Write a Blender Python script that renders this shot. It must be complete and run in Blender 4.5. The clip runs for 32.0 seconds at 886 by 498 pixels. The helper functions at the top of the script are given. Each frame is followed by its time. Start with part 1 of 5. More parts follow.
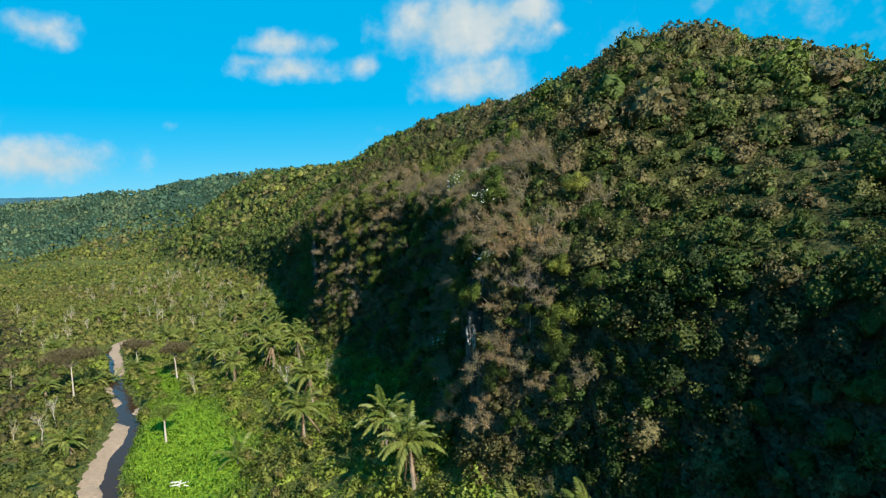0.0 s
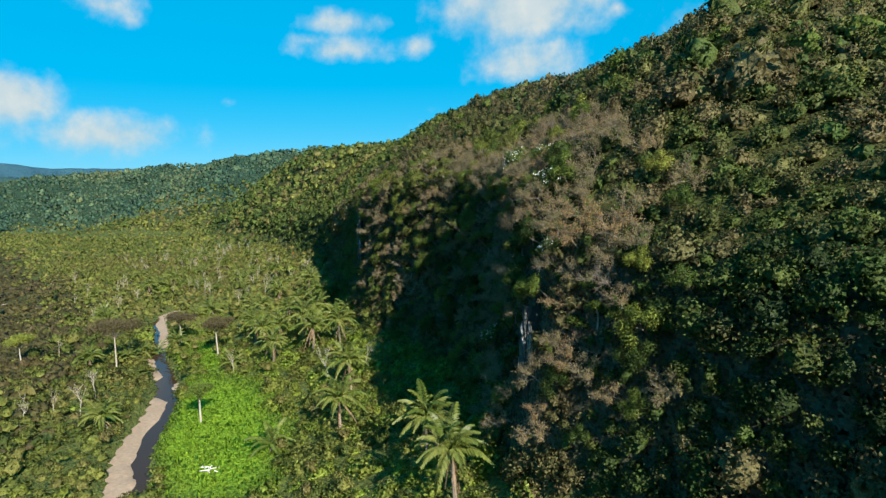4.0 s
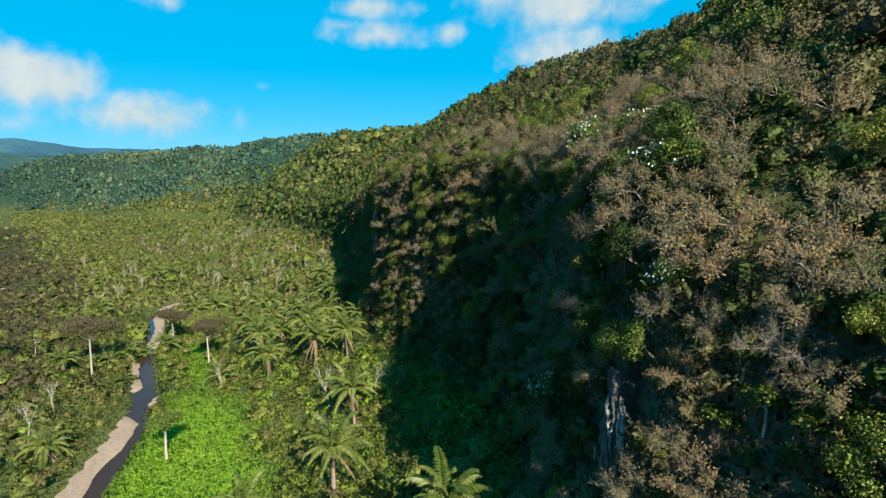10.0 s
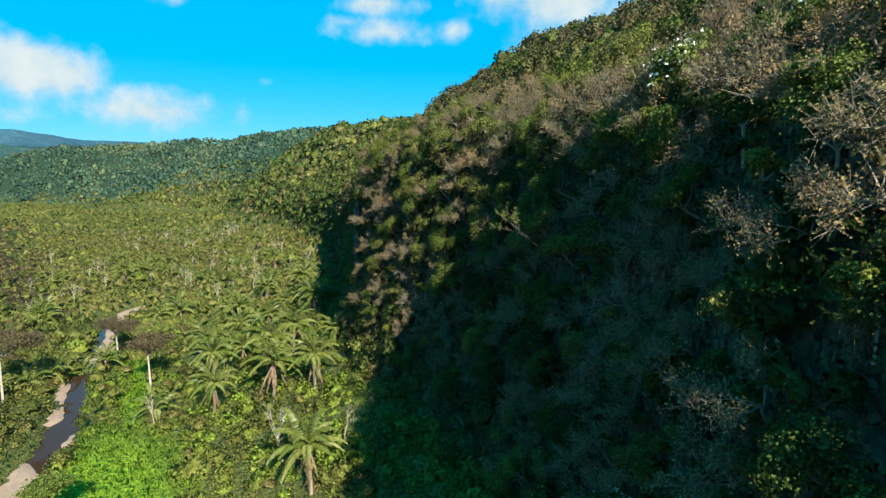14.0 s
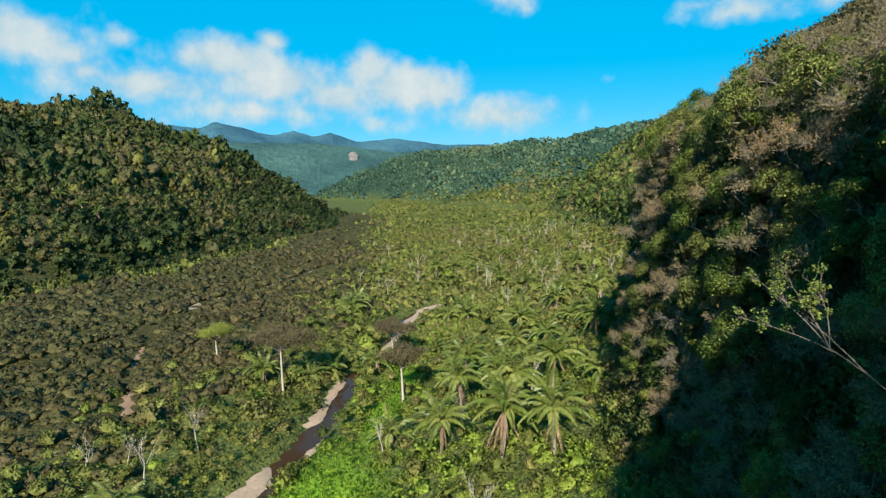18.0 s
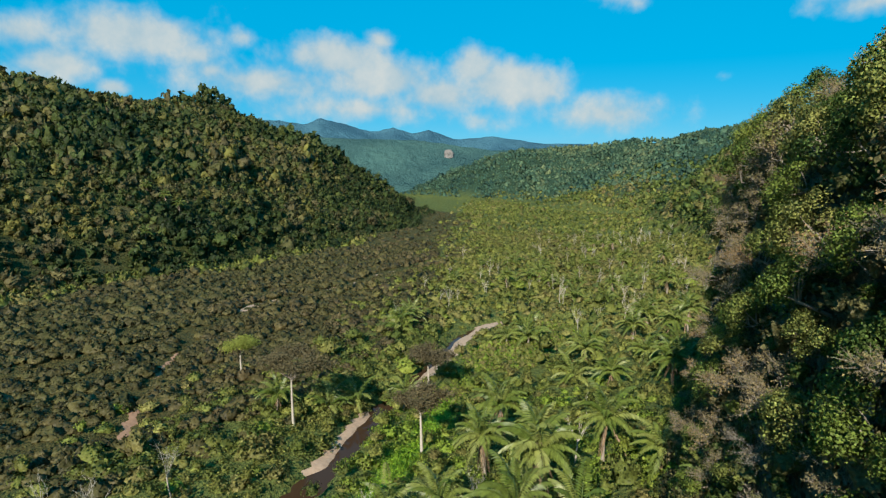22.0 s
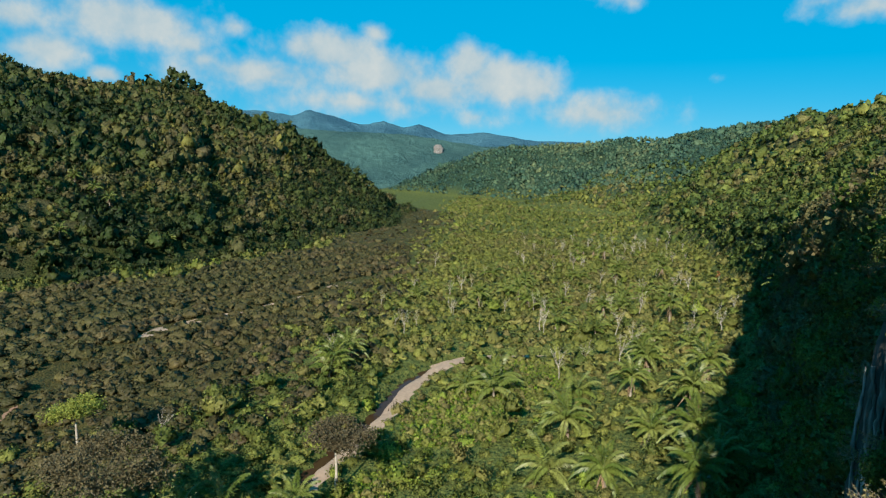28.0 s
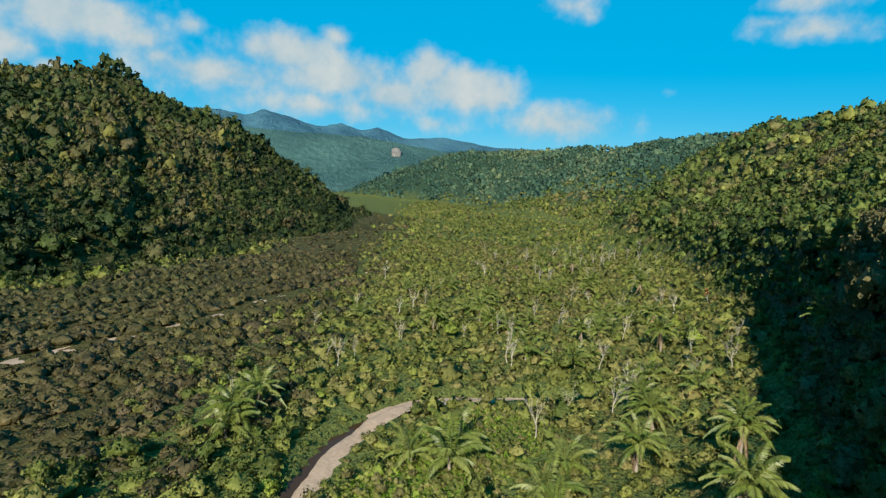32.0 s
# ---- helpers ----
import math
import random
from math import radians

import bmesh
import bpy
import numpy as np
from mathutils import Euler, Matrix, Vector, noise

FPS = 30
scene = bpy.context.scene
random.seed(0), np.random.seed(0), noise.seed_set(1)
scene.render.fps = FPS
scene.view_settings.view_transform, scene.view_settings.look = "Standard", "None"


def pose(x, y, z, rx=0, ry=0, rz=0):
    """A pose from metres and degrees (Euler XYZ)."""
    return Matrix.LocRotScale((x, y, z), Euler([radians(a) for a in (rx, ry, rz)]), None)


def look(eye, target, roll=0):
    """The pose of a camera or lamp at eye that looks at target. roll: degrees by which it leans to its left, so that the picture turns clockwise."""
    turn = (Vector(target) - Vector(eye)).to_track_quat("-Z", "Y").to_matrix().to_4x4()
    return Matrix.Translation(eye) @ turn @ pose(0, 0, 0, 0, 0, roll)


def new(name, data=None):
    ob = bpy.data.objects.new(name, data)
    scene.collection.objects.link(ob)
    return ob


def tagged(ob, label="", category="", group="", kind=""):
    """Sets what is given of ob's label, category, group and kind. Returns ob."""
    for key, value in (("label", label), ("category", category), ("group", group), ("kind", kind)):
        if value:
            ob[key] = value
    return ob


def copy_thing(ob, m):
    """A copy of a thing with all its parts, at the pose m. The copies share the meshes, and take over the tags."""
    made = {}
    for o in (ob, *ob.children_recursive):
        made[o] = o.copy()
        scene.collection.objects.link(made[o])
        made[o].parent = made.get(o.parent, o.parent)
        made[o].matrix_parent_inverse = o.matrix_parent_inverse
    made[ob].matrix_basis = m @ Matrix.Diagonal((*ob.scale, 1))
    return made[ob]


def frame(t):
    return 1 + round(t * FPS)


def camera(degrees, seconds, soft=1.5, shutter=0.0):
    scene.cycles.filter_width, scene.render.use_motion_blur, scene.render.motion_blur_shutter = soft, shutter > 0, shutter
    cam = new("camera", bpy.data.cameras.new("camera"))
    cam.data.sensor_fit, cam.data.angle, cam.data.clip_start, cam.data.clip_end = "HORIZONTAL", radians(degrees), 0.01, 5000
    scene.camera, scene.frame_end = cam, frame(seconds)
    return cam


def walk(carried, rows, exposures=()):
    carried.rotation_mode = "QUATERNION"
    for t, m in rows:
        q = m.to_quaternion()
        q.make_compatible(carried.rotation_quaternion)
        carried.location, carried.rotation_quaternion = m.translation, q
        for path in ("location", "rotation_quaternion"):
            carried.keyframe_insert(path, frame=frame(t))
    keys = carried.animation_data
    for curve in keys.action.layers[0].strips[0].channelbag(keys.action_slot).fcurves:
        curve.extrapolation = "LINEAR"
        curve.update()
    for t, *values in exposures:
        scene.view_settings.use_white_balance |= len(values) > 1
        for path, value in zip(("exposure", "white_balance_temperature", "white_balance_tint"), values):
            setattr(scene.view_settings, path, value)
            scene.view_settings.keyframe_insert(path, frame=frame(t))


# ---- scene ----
cam = camera(72.7, 32.0, soft=1.35)
PATH = [
    (0, (13.16, -114.09, 67.44), (9.08, -14.37, 61.18), -3.51),
    (0.5, (13.05, -112.92, 67.23), (8.26, -13.26, 60.53), -3.30),
    (1, (12.88, -111.66, 67.12), (7.33, -12.07, 60.03), -3.09),
    (1.5, (12.72, -110.26, 67.02), (6.01, -10.77, 59.61), -2.85),
    (2, (12.51, -108.69, 67.00), (4.54, -9.31, 59.28), -2.61),
    (2.5, (12.25, -106.92, 66.99), (3.12, -7.66, 58.98), -2.33),
    (3, (11.94, -104.99, 66.95), (1.78, -5.85, 58.66), -2.14),
    (3.5, (11.69, -102.95, 66.92), (0.58, -3.93, 58.35), -1.90),
    (5.5, (10.11, -93.17, 67.04), (-4.00, 5.37, 57.58), -1.24),
    (6, (9.68, -90.32, 67.18), (-4.89, 8.14, 57.55), -1.12),
    (6.5, (9.31, -87.35, 67.30), (-5.64, 11.04, 57.48), -1.05),
    (7, (8.99, -84.23, 67.34), (-6.36, 14.08, 57.37), -0.97),
    (7.5, (8.56, -80.98, 67.33), (-7.06, 17.28, 57.22), -0.88),
    (8, (8.04, -77.51, 67.45), (-7.82, 20.69, 57.23), -0.70),
    (8.5, (7.38, -73.80, 67.53), (-8.68, 24.36, 57.18), -0.57),
    (9, (6.77, -69.81, 67.45), (-9.51, 28.29, 56.98), -0.48),
    (9.5, (6.17, -65.56, 67.21), (-10.30, 32.51, 56.60), -0.43),
    (10, (5.62, -61.18, 66.89), (-10.94, 36.86, 56.16), -0.33),
    (10.5, (4.94, -56.56, 66.58), (-11.67, 41.45, 55.74), -0.19),
    (11, (4.15, -51.77, 66.17), (-12.45, 46.24, 55.29), -0.05),
    (11.5, (3.35, -46.88, 65.70), (-13.29, 51.11, 54.76), -0.06),
    (12, (2.53, -41.94, 65.23), (-14.13, 56.04, 54.18), -0.02),
    (12.5, (1.73, -36.81, 64.81), (-14.93, 61.17, 53.75), 0.06),
    (13, (0.96, -31.47, 64.33), (-15.70, 66.51, 53.25), 0.21),
    (13.5, (0.23, -26.02, 63.79), (-16.40, 71.96, 52.72), 0.38),
    (15.5, (0.09, -5.69, 64.13), (-17.25, 92.14, 52.79), 0.48),
    (16, (0.16, 0.06, 64.06), (-21.76, 96.96, 52.62), 0.26),
    (16.5, (0.21, 5.81, 64.03), (-24.06, 102.13, 52.51), 0.14),
    (17, (0.23, 11.13, 64.04), (-36.62, 103.36, 52.33), -0.41),
    (17.5, (0.30, 15.97, 64.07), (-52.03, 100.39, 52.48), -0.60),
    (18, (0.41, 20.58, 64.19), (-64.66, 95.62, 52.61), -0.58),
    (18.5, (0.26, 25.02, 64.46), (-70.03, 95.19, 52.79), -0.50),
    (19, (-0.37, 29.30, 64.81), (-73.30, 96.71, 53.06), -0.32),
    (19.5, (-1.46, 33.48, 65.20), (-76.08, 98.99, 53.38), -0.15),
    (20, (-2.78, 37.55, 65.53), (-78.22, 102.11, 53.65), 0.05),
    (20.5, (-4.28, 41.51, 65.81), (-79.95, 105.79, 53.91), 0.23),
    (21, (-5.90, 45.35, 66.06), (-81.72, 109.47, 54.18), 0.49),
    (21.5, (-7.64, 49.11, 66.23), (-83.65, 113.01, 54.35), 0.66),
    (22, (-9.42, 52.92, 66.40), (-85.52, 116.68, 54.46), 0.82),
    (22.5, (-11.33, 56.77, 66.57), (-87.57, 120.35, 54.56), 0.99),
    (23, (-13.36, 60.66, 66.75), (-89.66, 124.16, 54.63), 1.11),
    (23.5, (-15.56, 64.62, 66.98), (-91.89, 128.06, 54.75), 1.34),
    (24, (-17.94, 68.58, 67.21), (-94.29, 131.97, 54.86), 1.52),
    (24.5, (-20.61, 72.51, 67.39), (-96.94, 135.90, 54.95), 1.70),
    (25, (-23.57, 76.36, 67.46), (-99.86, 139.78, 54.96), 1.91),
    (25.5, (-26.79, 80.14, 67.58), (-103.04, 143.61, 55.04), 2.06),
    (27.5, (-40.34, 97.06, 67.78), (-115.06, 162.31, 55.21), 2.04),
    (28, (-44.26, 101.33, 67.83), (-119.30, 166.21, 55.19), 2.13),
    (28.5, (-48.29, 105.61, 67.85), (-122.36, 171.60, 55.23), 2.24),
    (29, (-52.41, 109.93, 67.75), (-126.63, 175.75, 55.11), 2.41),
    (29.5, (-56.62, 114.31, 67.51), (-131.37, 179.54, 54.88), 2.56),
    (30, (-60.93, 118.75, 66.98), (-135.77, 183.89, 54.53), 2.76),
    (30.5, (-65.62, 123.09, 66.20), (-138.84, 190.09, 54.02), 2.84),
    (31, (-70.33, 127.53, 65.42), (-143.55, 194.59, 53.50), 2.97),
    (31.5, (-74.85, 132.12, 64.69), (-148.26, 198.99, 52.91), 3.12),
    (32, (-79.31, 136.75, 63.99), (-149.71, 206.84, 52.60), 3.47),
]
walk(cam, [(t, look(eye, target, roll)) for t, eye, target, roll in PATH], [(0, 1.14), (7, 1.2), (11, 1.23), (13, 1.3), (16, 1.48), (17, 1.42), (18, 1.21), (19, 1.02), (32, 0.96)])

# ---- light ----
SUN_TO = Vector((0.525, -0.851, 0.0)).normalized()
SUN_UP = radians(29.5)
sun_dir = Vector((SUN_TO.x * math.cos(SUN_UP), SUN_TO.y * math.cos(SUN_UP), math.sin(SUN_UP)))
sun = new("sun", bpy.data.lights.new("sun", "SUN"))
sun.data.energy, sun.data.angle, sun.data.color = 4.8, radians(0.55), (1.0, 0.935, 0.8)
sun.matrix_world = look((0, 0, 900), Vector((0, 0, 900)) - sun_dir)

# Cumulus: azimuth and height of the middle, half width and half height, in degrees, and thickness.
CLOUDS = [
    (44.3, 8.5, 6.0, 2.4, 1.0),
    (42.0, 8.0, 3.5, 1.8, 1.0),
    (47.3, 9.9, 2.7, 2.2, 0.95),
    (50.6, 7.5, 5.2, 2.0, 0.9),
    (55.8, 8.9, 6.3, 2.2, 1.0),
    (59.9, 10.5, 6.0, 2.0, 1.0),
    (56.0, 12.2, 1.9, 1.1, 0.75),
    (66.2, 8.1, 9.4, 1.8, 0.8),
    (57.8, 6.1, 12.3, 1.6, 0.6),
    (35.3, 5.8, 6.5, 2.1, 0.75),
    (46.5, 5.2, 2.8, 1.1, 0.5),
    (76.6, 11.1, 6.2, 2.1, 1.0),
    (82.3, 8.3, 3.6, 1.9, 0.8),
    (78.3, 6.8, 1.5, 0.8, 0.9),
    (72.1, 9.9, 2.5, 1.2, 0.8),
    (70.8, 8.7, 3.0, 1.5, 0.7),
    (84.5, 10.4, 3.4, 1.6, 0.8)]
# Higher and smaller clouds.
CLOUDS += [
    (68.3, 11.7, 1.3, 0.9, 0.6),
    (35.0, 15.8, 3.4, 1.4, 0.5),
    (33.0, 14.9, 1.8, 0.8, 0.35),
    (18.6, 14.1, 2.0, 0.7, 0.5),
    (15.6, 15.7, 3.9, 1.2, 0.65),
    (15.5, 13.4, 4.5, 1.3, 0.65),
    (8.9, 13.7, 1.7, 1.2, 0.5),
    (-0.8, 16.6, 7.4, 3.0, 1.0),
    (-6.6, 17.3, 2.9, 1.8, 0.8),
    (-1.6, 11.7, 6.7, 2.5, 0.65),
    (-9.3, 15.7, 1.4, 0.9, 0.5),
    (25.8, 8.7, 1.0, 0.45, 0.2)]

world = bpy.data.worlds.new("sky")
scene.world = world
world.use_nodes = True
wn, wl = world.node_tree.nodes, world.node_tree.links
wn.clear()


def wmath(op, a, b=None, c=None, clamp=False):
    n = wn.new("ShaderNodeMath")
    n.operation, n.use_clamp = op, clamp
    for k, v in enumerate((a, b, c)):
        if v is None:
            continue
        if isinstance(v, (int, float)):
            n.inputs[k].default_value = v
        else:
            wl.new(v, n.inputs[k])
    return n.outputs[0]


def wdot(a, v):
    n = wn.new("ShaderNodeVectorMath")
    n.operation = "DOT_PRODUCT"
    wl.new(a, n.inputs[0])
    n.inputs[1].default_value = v
    return n.outputs["Value"]


coord = wn.new("ShaderNodeTexCoord").outputs["Generated"]
sky = wn.new("ShaderNodeTexSky")
sky.sky_type, sky.sun_disc = "NISHITA", False
sky.sun_elevation, sky.sun_rotation = SUN_UP, math.atan2(SUN_TO.x, SUN_TO.y)
sky.air_density, sky.dust_density, sky.ozone_density, sky.altitude = 1.0, 0.0, 3.0, 60
hue = wn.new("ShaderNodeHueSaturation")
hue.inputs["Hue"].default_value, hue.inputs["Saturation"].default_value = 0.485, 1.7
wl.new(sky.outputs[0], hue.inputs["Color"])
even = wn.new("ShaderNodeMix")
even.data_type = "RGBA"
even.inputs[0].default_value, even.inputs[7].default_value = 0.72, (0.0, 4.5, 8.2, 1)
wl.new(hue.outputs[0], even.inputs[6])
cnoise = wn.new("ShaderNodeTexNoise")
cnoise.inputs["Scale"].default_value, cnoise.inputs["Detail"].default_value, cnoise.inputs["Roughness"].default_value = 20, 8, 0.56
wl.new(coord, cnoise.inputs["Vector"])
fine = wn.new("ShaderNodeTexNoise")
fine.inputs["Scale"].default_value, fine.inputs["Detail"].default_value = 5, 4
wl.new(coord, fine.inputs["Vector"])
best = None
for az, el, w, h, thick in CLOUDS:
    a, e = radians(az), radians(el)
    mid = Vector((-math.sin(a) * math.cos(e), math.cos(a) * math.cos(e), math.sin(e)))
    rt = Vector((math.cos(a), math.sin(a), 0))
    up = rt.cross(mid)
    u = wmath("DIVIDE", wdot(coord, rt), math.sin(radians(w)))
    v = wmath("DIVIDE", wmath("SUBTRACT", wdot(coord, up), 0.0), math.sin(radians(h)))
    r2 = wmath("ADD", wmath("MULTIPLY", u, u), wmath("MULTIPLY", v, v))
    g = wmath("MULTIPLY", wmath("SUBTRACT", 1.35, wmath("SQRT", r2)), thick)
    g = wmath("MULTIPLY", g, wmath("GREATER_THAN", wdot(coord, mid), 0.3))
    best = g if best is None else wmath("SMOOTH_MAX", best, g, 0.25)
body = wmath("ADD", wmath("MULTIPLY", best, 0.8), wmath("MULTIPLY", wmath("SUBTRACT", cnoise.outputs[0], 0.5), 1.15))
mask = wn.new("ShaderNodeMapRange")
mask.interpolation_type = "SMOOTHSTEP"
mask.inputs[1].default_value, mask.inputs[2].default_value, mask.inputs[4].default_value = 0.1, 0.78, 0.93
wl.new(body, mask.inputs[0])
shade = wn.new("ShaderNodeMix")
shade.data_type = "RGBA"
shade.inputs[6].default_value, shade.inputs[7].default_value = (4.4, 5.7, 6.3, 1), (6.4, 6.8, 6.6, 1)
wl.new(wmath("MULTIPLY_ADD", cnoise.outputs[0], 2.6, wmath("MULTIPLY_ADD", body, 0.35, -1.15), clamp=True), shade.inputs[0])
blend = wn.new("ShaderNodeMix")
blend.data_type = "RGBA"
wl.new(mask.outputs[0], blend.inputs[0])
wl.new(even.outputs[2], blend.inputs[6])
wl.new(shade.outputs[2], blend.inputs[7])
bg = wn.new("ShaderNodeBackground")
bg.inputs["Strength"].default_value = 0.0515
wl.new(blend.outputs[2], bg.inputs["Color"])
wout = wn.new("ShaderNodeOutputWorld")
wl.new(bg.outputs[0], wout.inputs["Surface"])

# ---- materials ----


class Nodes:
    """A small builder of node materials."""

    def __init__(self, name):
        self.mat = bpy.data.materials.new(name)
        self.mat.use_nodes = True
        self.n, self.l = self.mat.node_tree.nodes, self.mat.node_tree.links
        self.n.clear()
        self.out = self.n.new("ShaderNodeOutputMaterial")

    def put(self, kind, **values):
        node = self.n.new(kind)
        for key, value in values.items():
            sock = node.inputs[key.replace("_", " ")]
            if isinstance(value, bpy.types.NodeSocket):
                self.l.new(value, sock)
            else:
                sock.default_value = value
        return node

    def noise(self, scale, detail=4.0, rough=0.55, space="Object"):
        tc = self.n.new("ShaderNodeTexCoord") if space == "Object" else self.n.new("ShaderNodeNewGeometry")
        return self.put("ShaderNodeTexNoise", Vector=tc.outputs["Object" if space == "Object" else "Position"], Scale=scale, Detail=detail, Roughness=rough).outputs[0]

    def ramp(self, fac, stops):
        node = self.n.new("ShaderNodeValToRGB")
        self.l.new(fac, node.inputs[0])
        el = node.color_ramp.elements
        while len(el) < len(stops):
            el.new(0.5)
        for e, (p, c) in zip(el, stops):
            e.position, e.color = p, (*c, 1)
        return node.outputs[0]

    def math(self, op, a, b=0.0):
        node = self.n.new("ShaderNodeMath")
        node.operation = op
        for k, v in enumerate((a, b)):
            if isinstance(v, (int, float)):
                node.inputs[k].default_value = v
            else:
                self.l.new(v, node.inputs[k])
        return node.outputs[0]

    def mix(self, fac, a, b, kind="MIX"):
        node = self.n.new("ShaderNodeMix")
        node.data_type, node.blend_type = "RGBA", kind
        for k, v in ((0, fac), (6, a), (7, b)):
            if isinstance(v, bpy.types.NodeSocket):
                self.l.new(v, node.inputs[k])
            elif isinstance(v, tuple):
                node.inputs[k].default_value = (*v, 1)
            else:
                node.inputs[k].default_value = v
        return node.outputs[2]

    def done(self, shader):
        self.l.new(shader, self.out.inputs["Surface"])
        return self.mat


def foliage(name, stops, source="tone", spread=0.7, trans=0.36, rough=0.6, relief=5.0, jag=0.75):
    """Leaves: the crown's hue from a ramp, each leaf a little lighter or darker, light passing through."""
    m = Nodes(name)
    if source == "tone":
        fac = m.n.new("ShaderNodeAttribute")
        fac.attribute_name = "tone"
        fac = fac.outputs["Fac"]
    else:
        fac = m.n.new("ShaderNodeObjectInfo").outputs["Random"]
    col = m.ramp(fac, stops)
    geo = m.n.new("ShaderNodeNewGeometry")
    val = m.math("ADD", m.math("MULTIPLY", geo.outputs["Random Per Island"], spread), 1 - spread / 2)
    val = m.math("MULTIPLY", val, m.math("ADD", m.math("MULTIPLY", m.noise(relief * 0.4 if relief else 1.3, 5, 0.7), 1.3), 0.4))
    if relief:
        # Single leaves, each of its own shade and turned its own way.
        cell = m.put("ShaderNodeTexVoronoi", Vector=m.n.new("ShaderNodeTexCoord").outputs["Object"], Scale=relief)
        off = m.n.new("ShaderNodeVectorMath")
        off.operation = "MULTIPLY_ADD"
        m.l.new(cell.outputs["Color"], off.inputs[0])
        off.inputs[1].default_value, off.inputs[2].default_value = (1.5 * jag,) * 3, (-0.75 * jag, -0.75 * jag, -0.65 * jag)
        add = m.n.new("ShaderNodeVectorMath")
        m.l.new(geo.outputs["Normal"], add.inputs[0])
        m.l.new(off.outputs[0], add.inputs[1])
        tilt = m.n.new("ShaderNodeVectorMath")
        tilt.operation = "NORMALIZE"
        m.l.new(add.outputs[0], tilt.inputs[0])
        shade_ = m.n.new("ShaderNodeSeparateColor")
        m.l.new(cell.outputs["Color"], shade_.inputs[0])
        val = m.math("MULTIPLY", val, m.math("ADD", m.math("MULTIPLY", shade_.outputs[1], 1.1 * jag), 1.05 - 0.55 * jag))
    hsv = m.put("ShaderNodeHueSaturation", Color=col, Value=val)
    hsv.inputs["Saturation"].default_value = 1.0
    bsdf = m.put("ShaderNodeBsdfPrincipled", Base_Color=hsv.outputs[0], Roughness=rough)
    bsdf.inputs["Specular IOR Level"].default_value = 0.25
    tr = m.put("ShaderNodeBsdfTranslucent", Color=hsv.outputs[0])
    if relief:
        m.l.new(tilt.outputs[0], bsdf.inputs["Normal"])
        m.l.new(tilt.outputs[0], tr.inputs["Normal"])
    mx = m.n.new("ShaderNodeMixShader")
    mx.inputs[0].default_value = trans
    m.l.new(bsdf.outputs[0], mx.inputs[1])
    m.l.new(tr.outputs[0], mx.inputs[2])
    return m.done(mx.outputs[0])


def plain(name, a, b, scale, rough=0.85, bump=0.3, space="Object", stretch=None, spec=0.3):
    """A two-tone surface with grain and relief."""
    m = Nodes(name)
    n1 = m.noise(scale, 6, 0.6, space)
    n2 = m.noise(scale * 0.13, 3, 0.5, space)
    col = m.mix(m.math("MULTIPLY", m.math("ADD", n1, n2), 0.5), a, b)
    col = m.mix(0.5, col, m.ramp(n1, [(0.3, (0.55, 0.55, 0.55)), (0.7, (1.2, 1.2, 1.2))]), "MULTIPLY")
    bsdf = m.put("ShaderNodeBsdfPrincipled", Base_Color=col, Roughness=rough)
    bsdf.inputs["Specular IOR Level"].default_value = spec
    bm = m.put("ShaderNodeBump", Height=n1, Strength=bump)
    m.l.new(bm.outputs[0], bsdf.inputs["Normal"])
    return m.done(bsdf.outputs[0])


GREENS = [(0.0, (0.048, 0.08, 0.018)), (0.3, (0.085, 0.13, 0.024)), (0.6, (0.135, 0.18, 0.032)), (0.85, (0.19, 0.225, 0.04)), (1.0, (0.25, 0.26, 0.05))]
HILL = [(0.0, (0.0206, 0.0384, 0.00979)), (0.2, (0.0396, 0.07, 0.0139)), (0.38, (0.0696, 0.0959, 0.0196)), (0.5, (0.103, 0.098, 0.0376)), (0.68, (0.131, 0.105, 0.049)), (0.8, (0.107, 0.116, 0.0327)), (0.9, (0.0948, 0.138, 0.0213)), (1.0, (0.143, 0.154, 0.0294))]
VALLEY = [(0.0, (0.0651, 0.0874, 0.0171)), (0.25, (0.112, 0.131, 0.0266)), (0.45, (0.149, 0.157, 0.0342)), (0.57, (0.158, 0.138, 0.0475)), (0.7, (0.163, 0.19, 0.0323)), (0.85, (0.153, 0.214, 0.0266)), (1.0, (0.177, 0.242, 0.0323))]
SCRUB = [(0.0, (0.0422, 0.0417, 0.0115)), (0.4, (0.0531, 0.0483, 0.0148)), (0.8, (0.0628, 0.052, 0.018)), (1.0, (0.0695, 0.0535, 0.0232))]
M_HILL = foliage("hill_leaves", HILL)
M_LEFT = foliage("slope_leaves", [(0.0, (0.0174, 0.0319, 0.00787)), (0.3, (0.0362, 0.0554, 0.0122)), (0.55, (0.0621, 0.0747, 0.0179)), (0.75, (0.0883, 0.0762, 0.0322)), (1.0, (0.119, 0.114, 0.0257))], relief=1.0)
M_SLOPE = foliage("far_slope_leaves", [(0.0, (0.0372, 0.063, 0.0156)), (0.4, (0.0744, 0.104, 0.0211)), (0.7, (0.107, 0.129, 0.0281)), (0.85, (0.124, 0.104, 0.0429)), (1.0, (0.157, 0.163, 0.0351))], relief=0.9, jag=0.6)
# Distance haze is mixed into these leaf colours as extra blue.
M_HAZY_RIDGE = foliage("hazy_ridge_leaves", [(0.0, (0.0202, 0.0555, 0.0422)), (0.4, (0.0425, 0.0884, 0.0548)), (0.8, (0.0759, 0.119, 0.0633)), (1.0, (0.111, 0.141, 0.0684))], relief=0.4, jag=0.5)
M_VALLEY = foliage("valley_leaves", VALLEY, relief=3.2, jag=0.55)
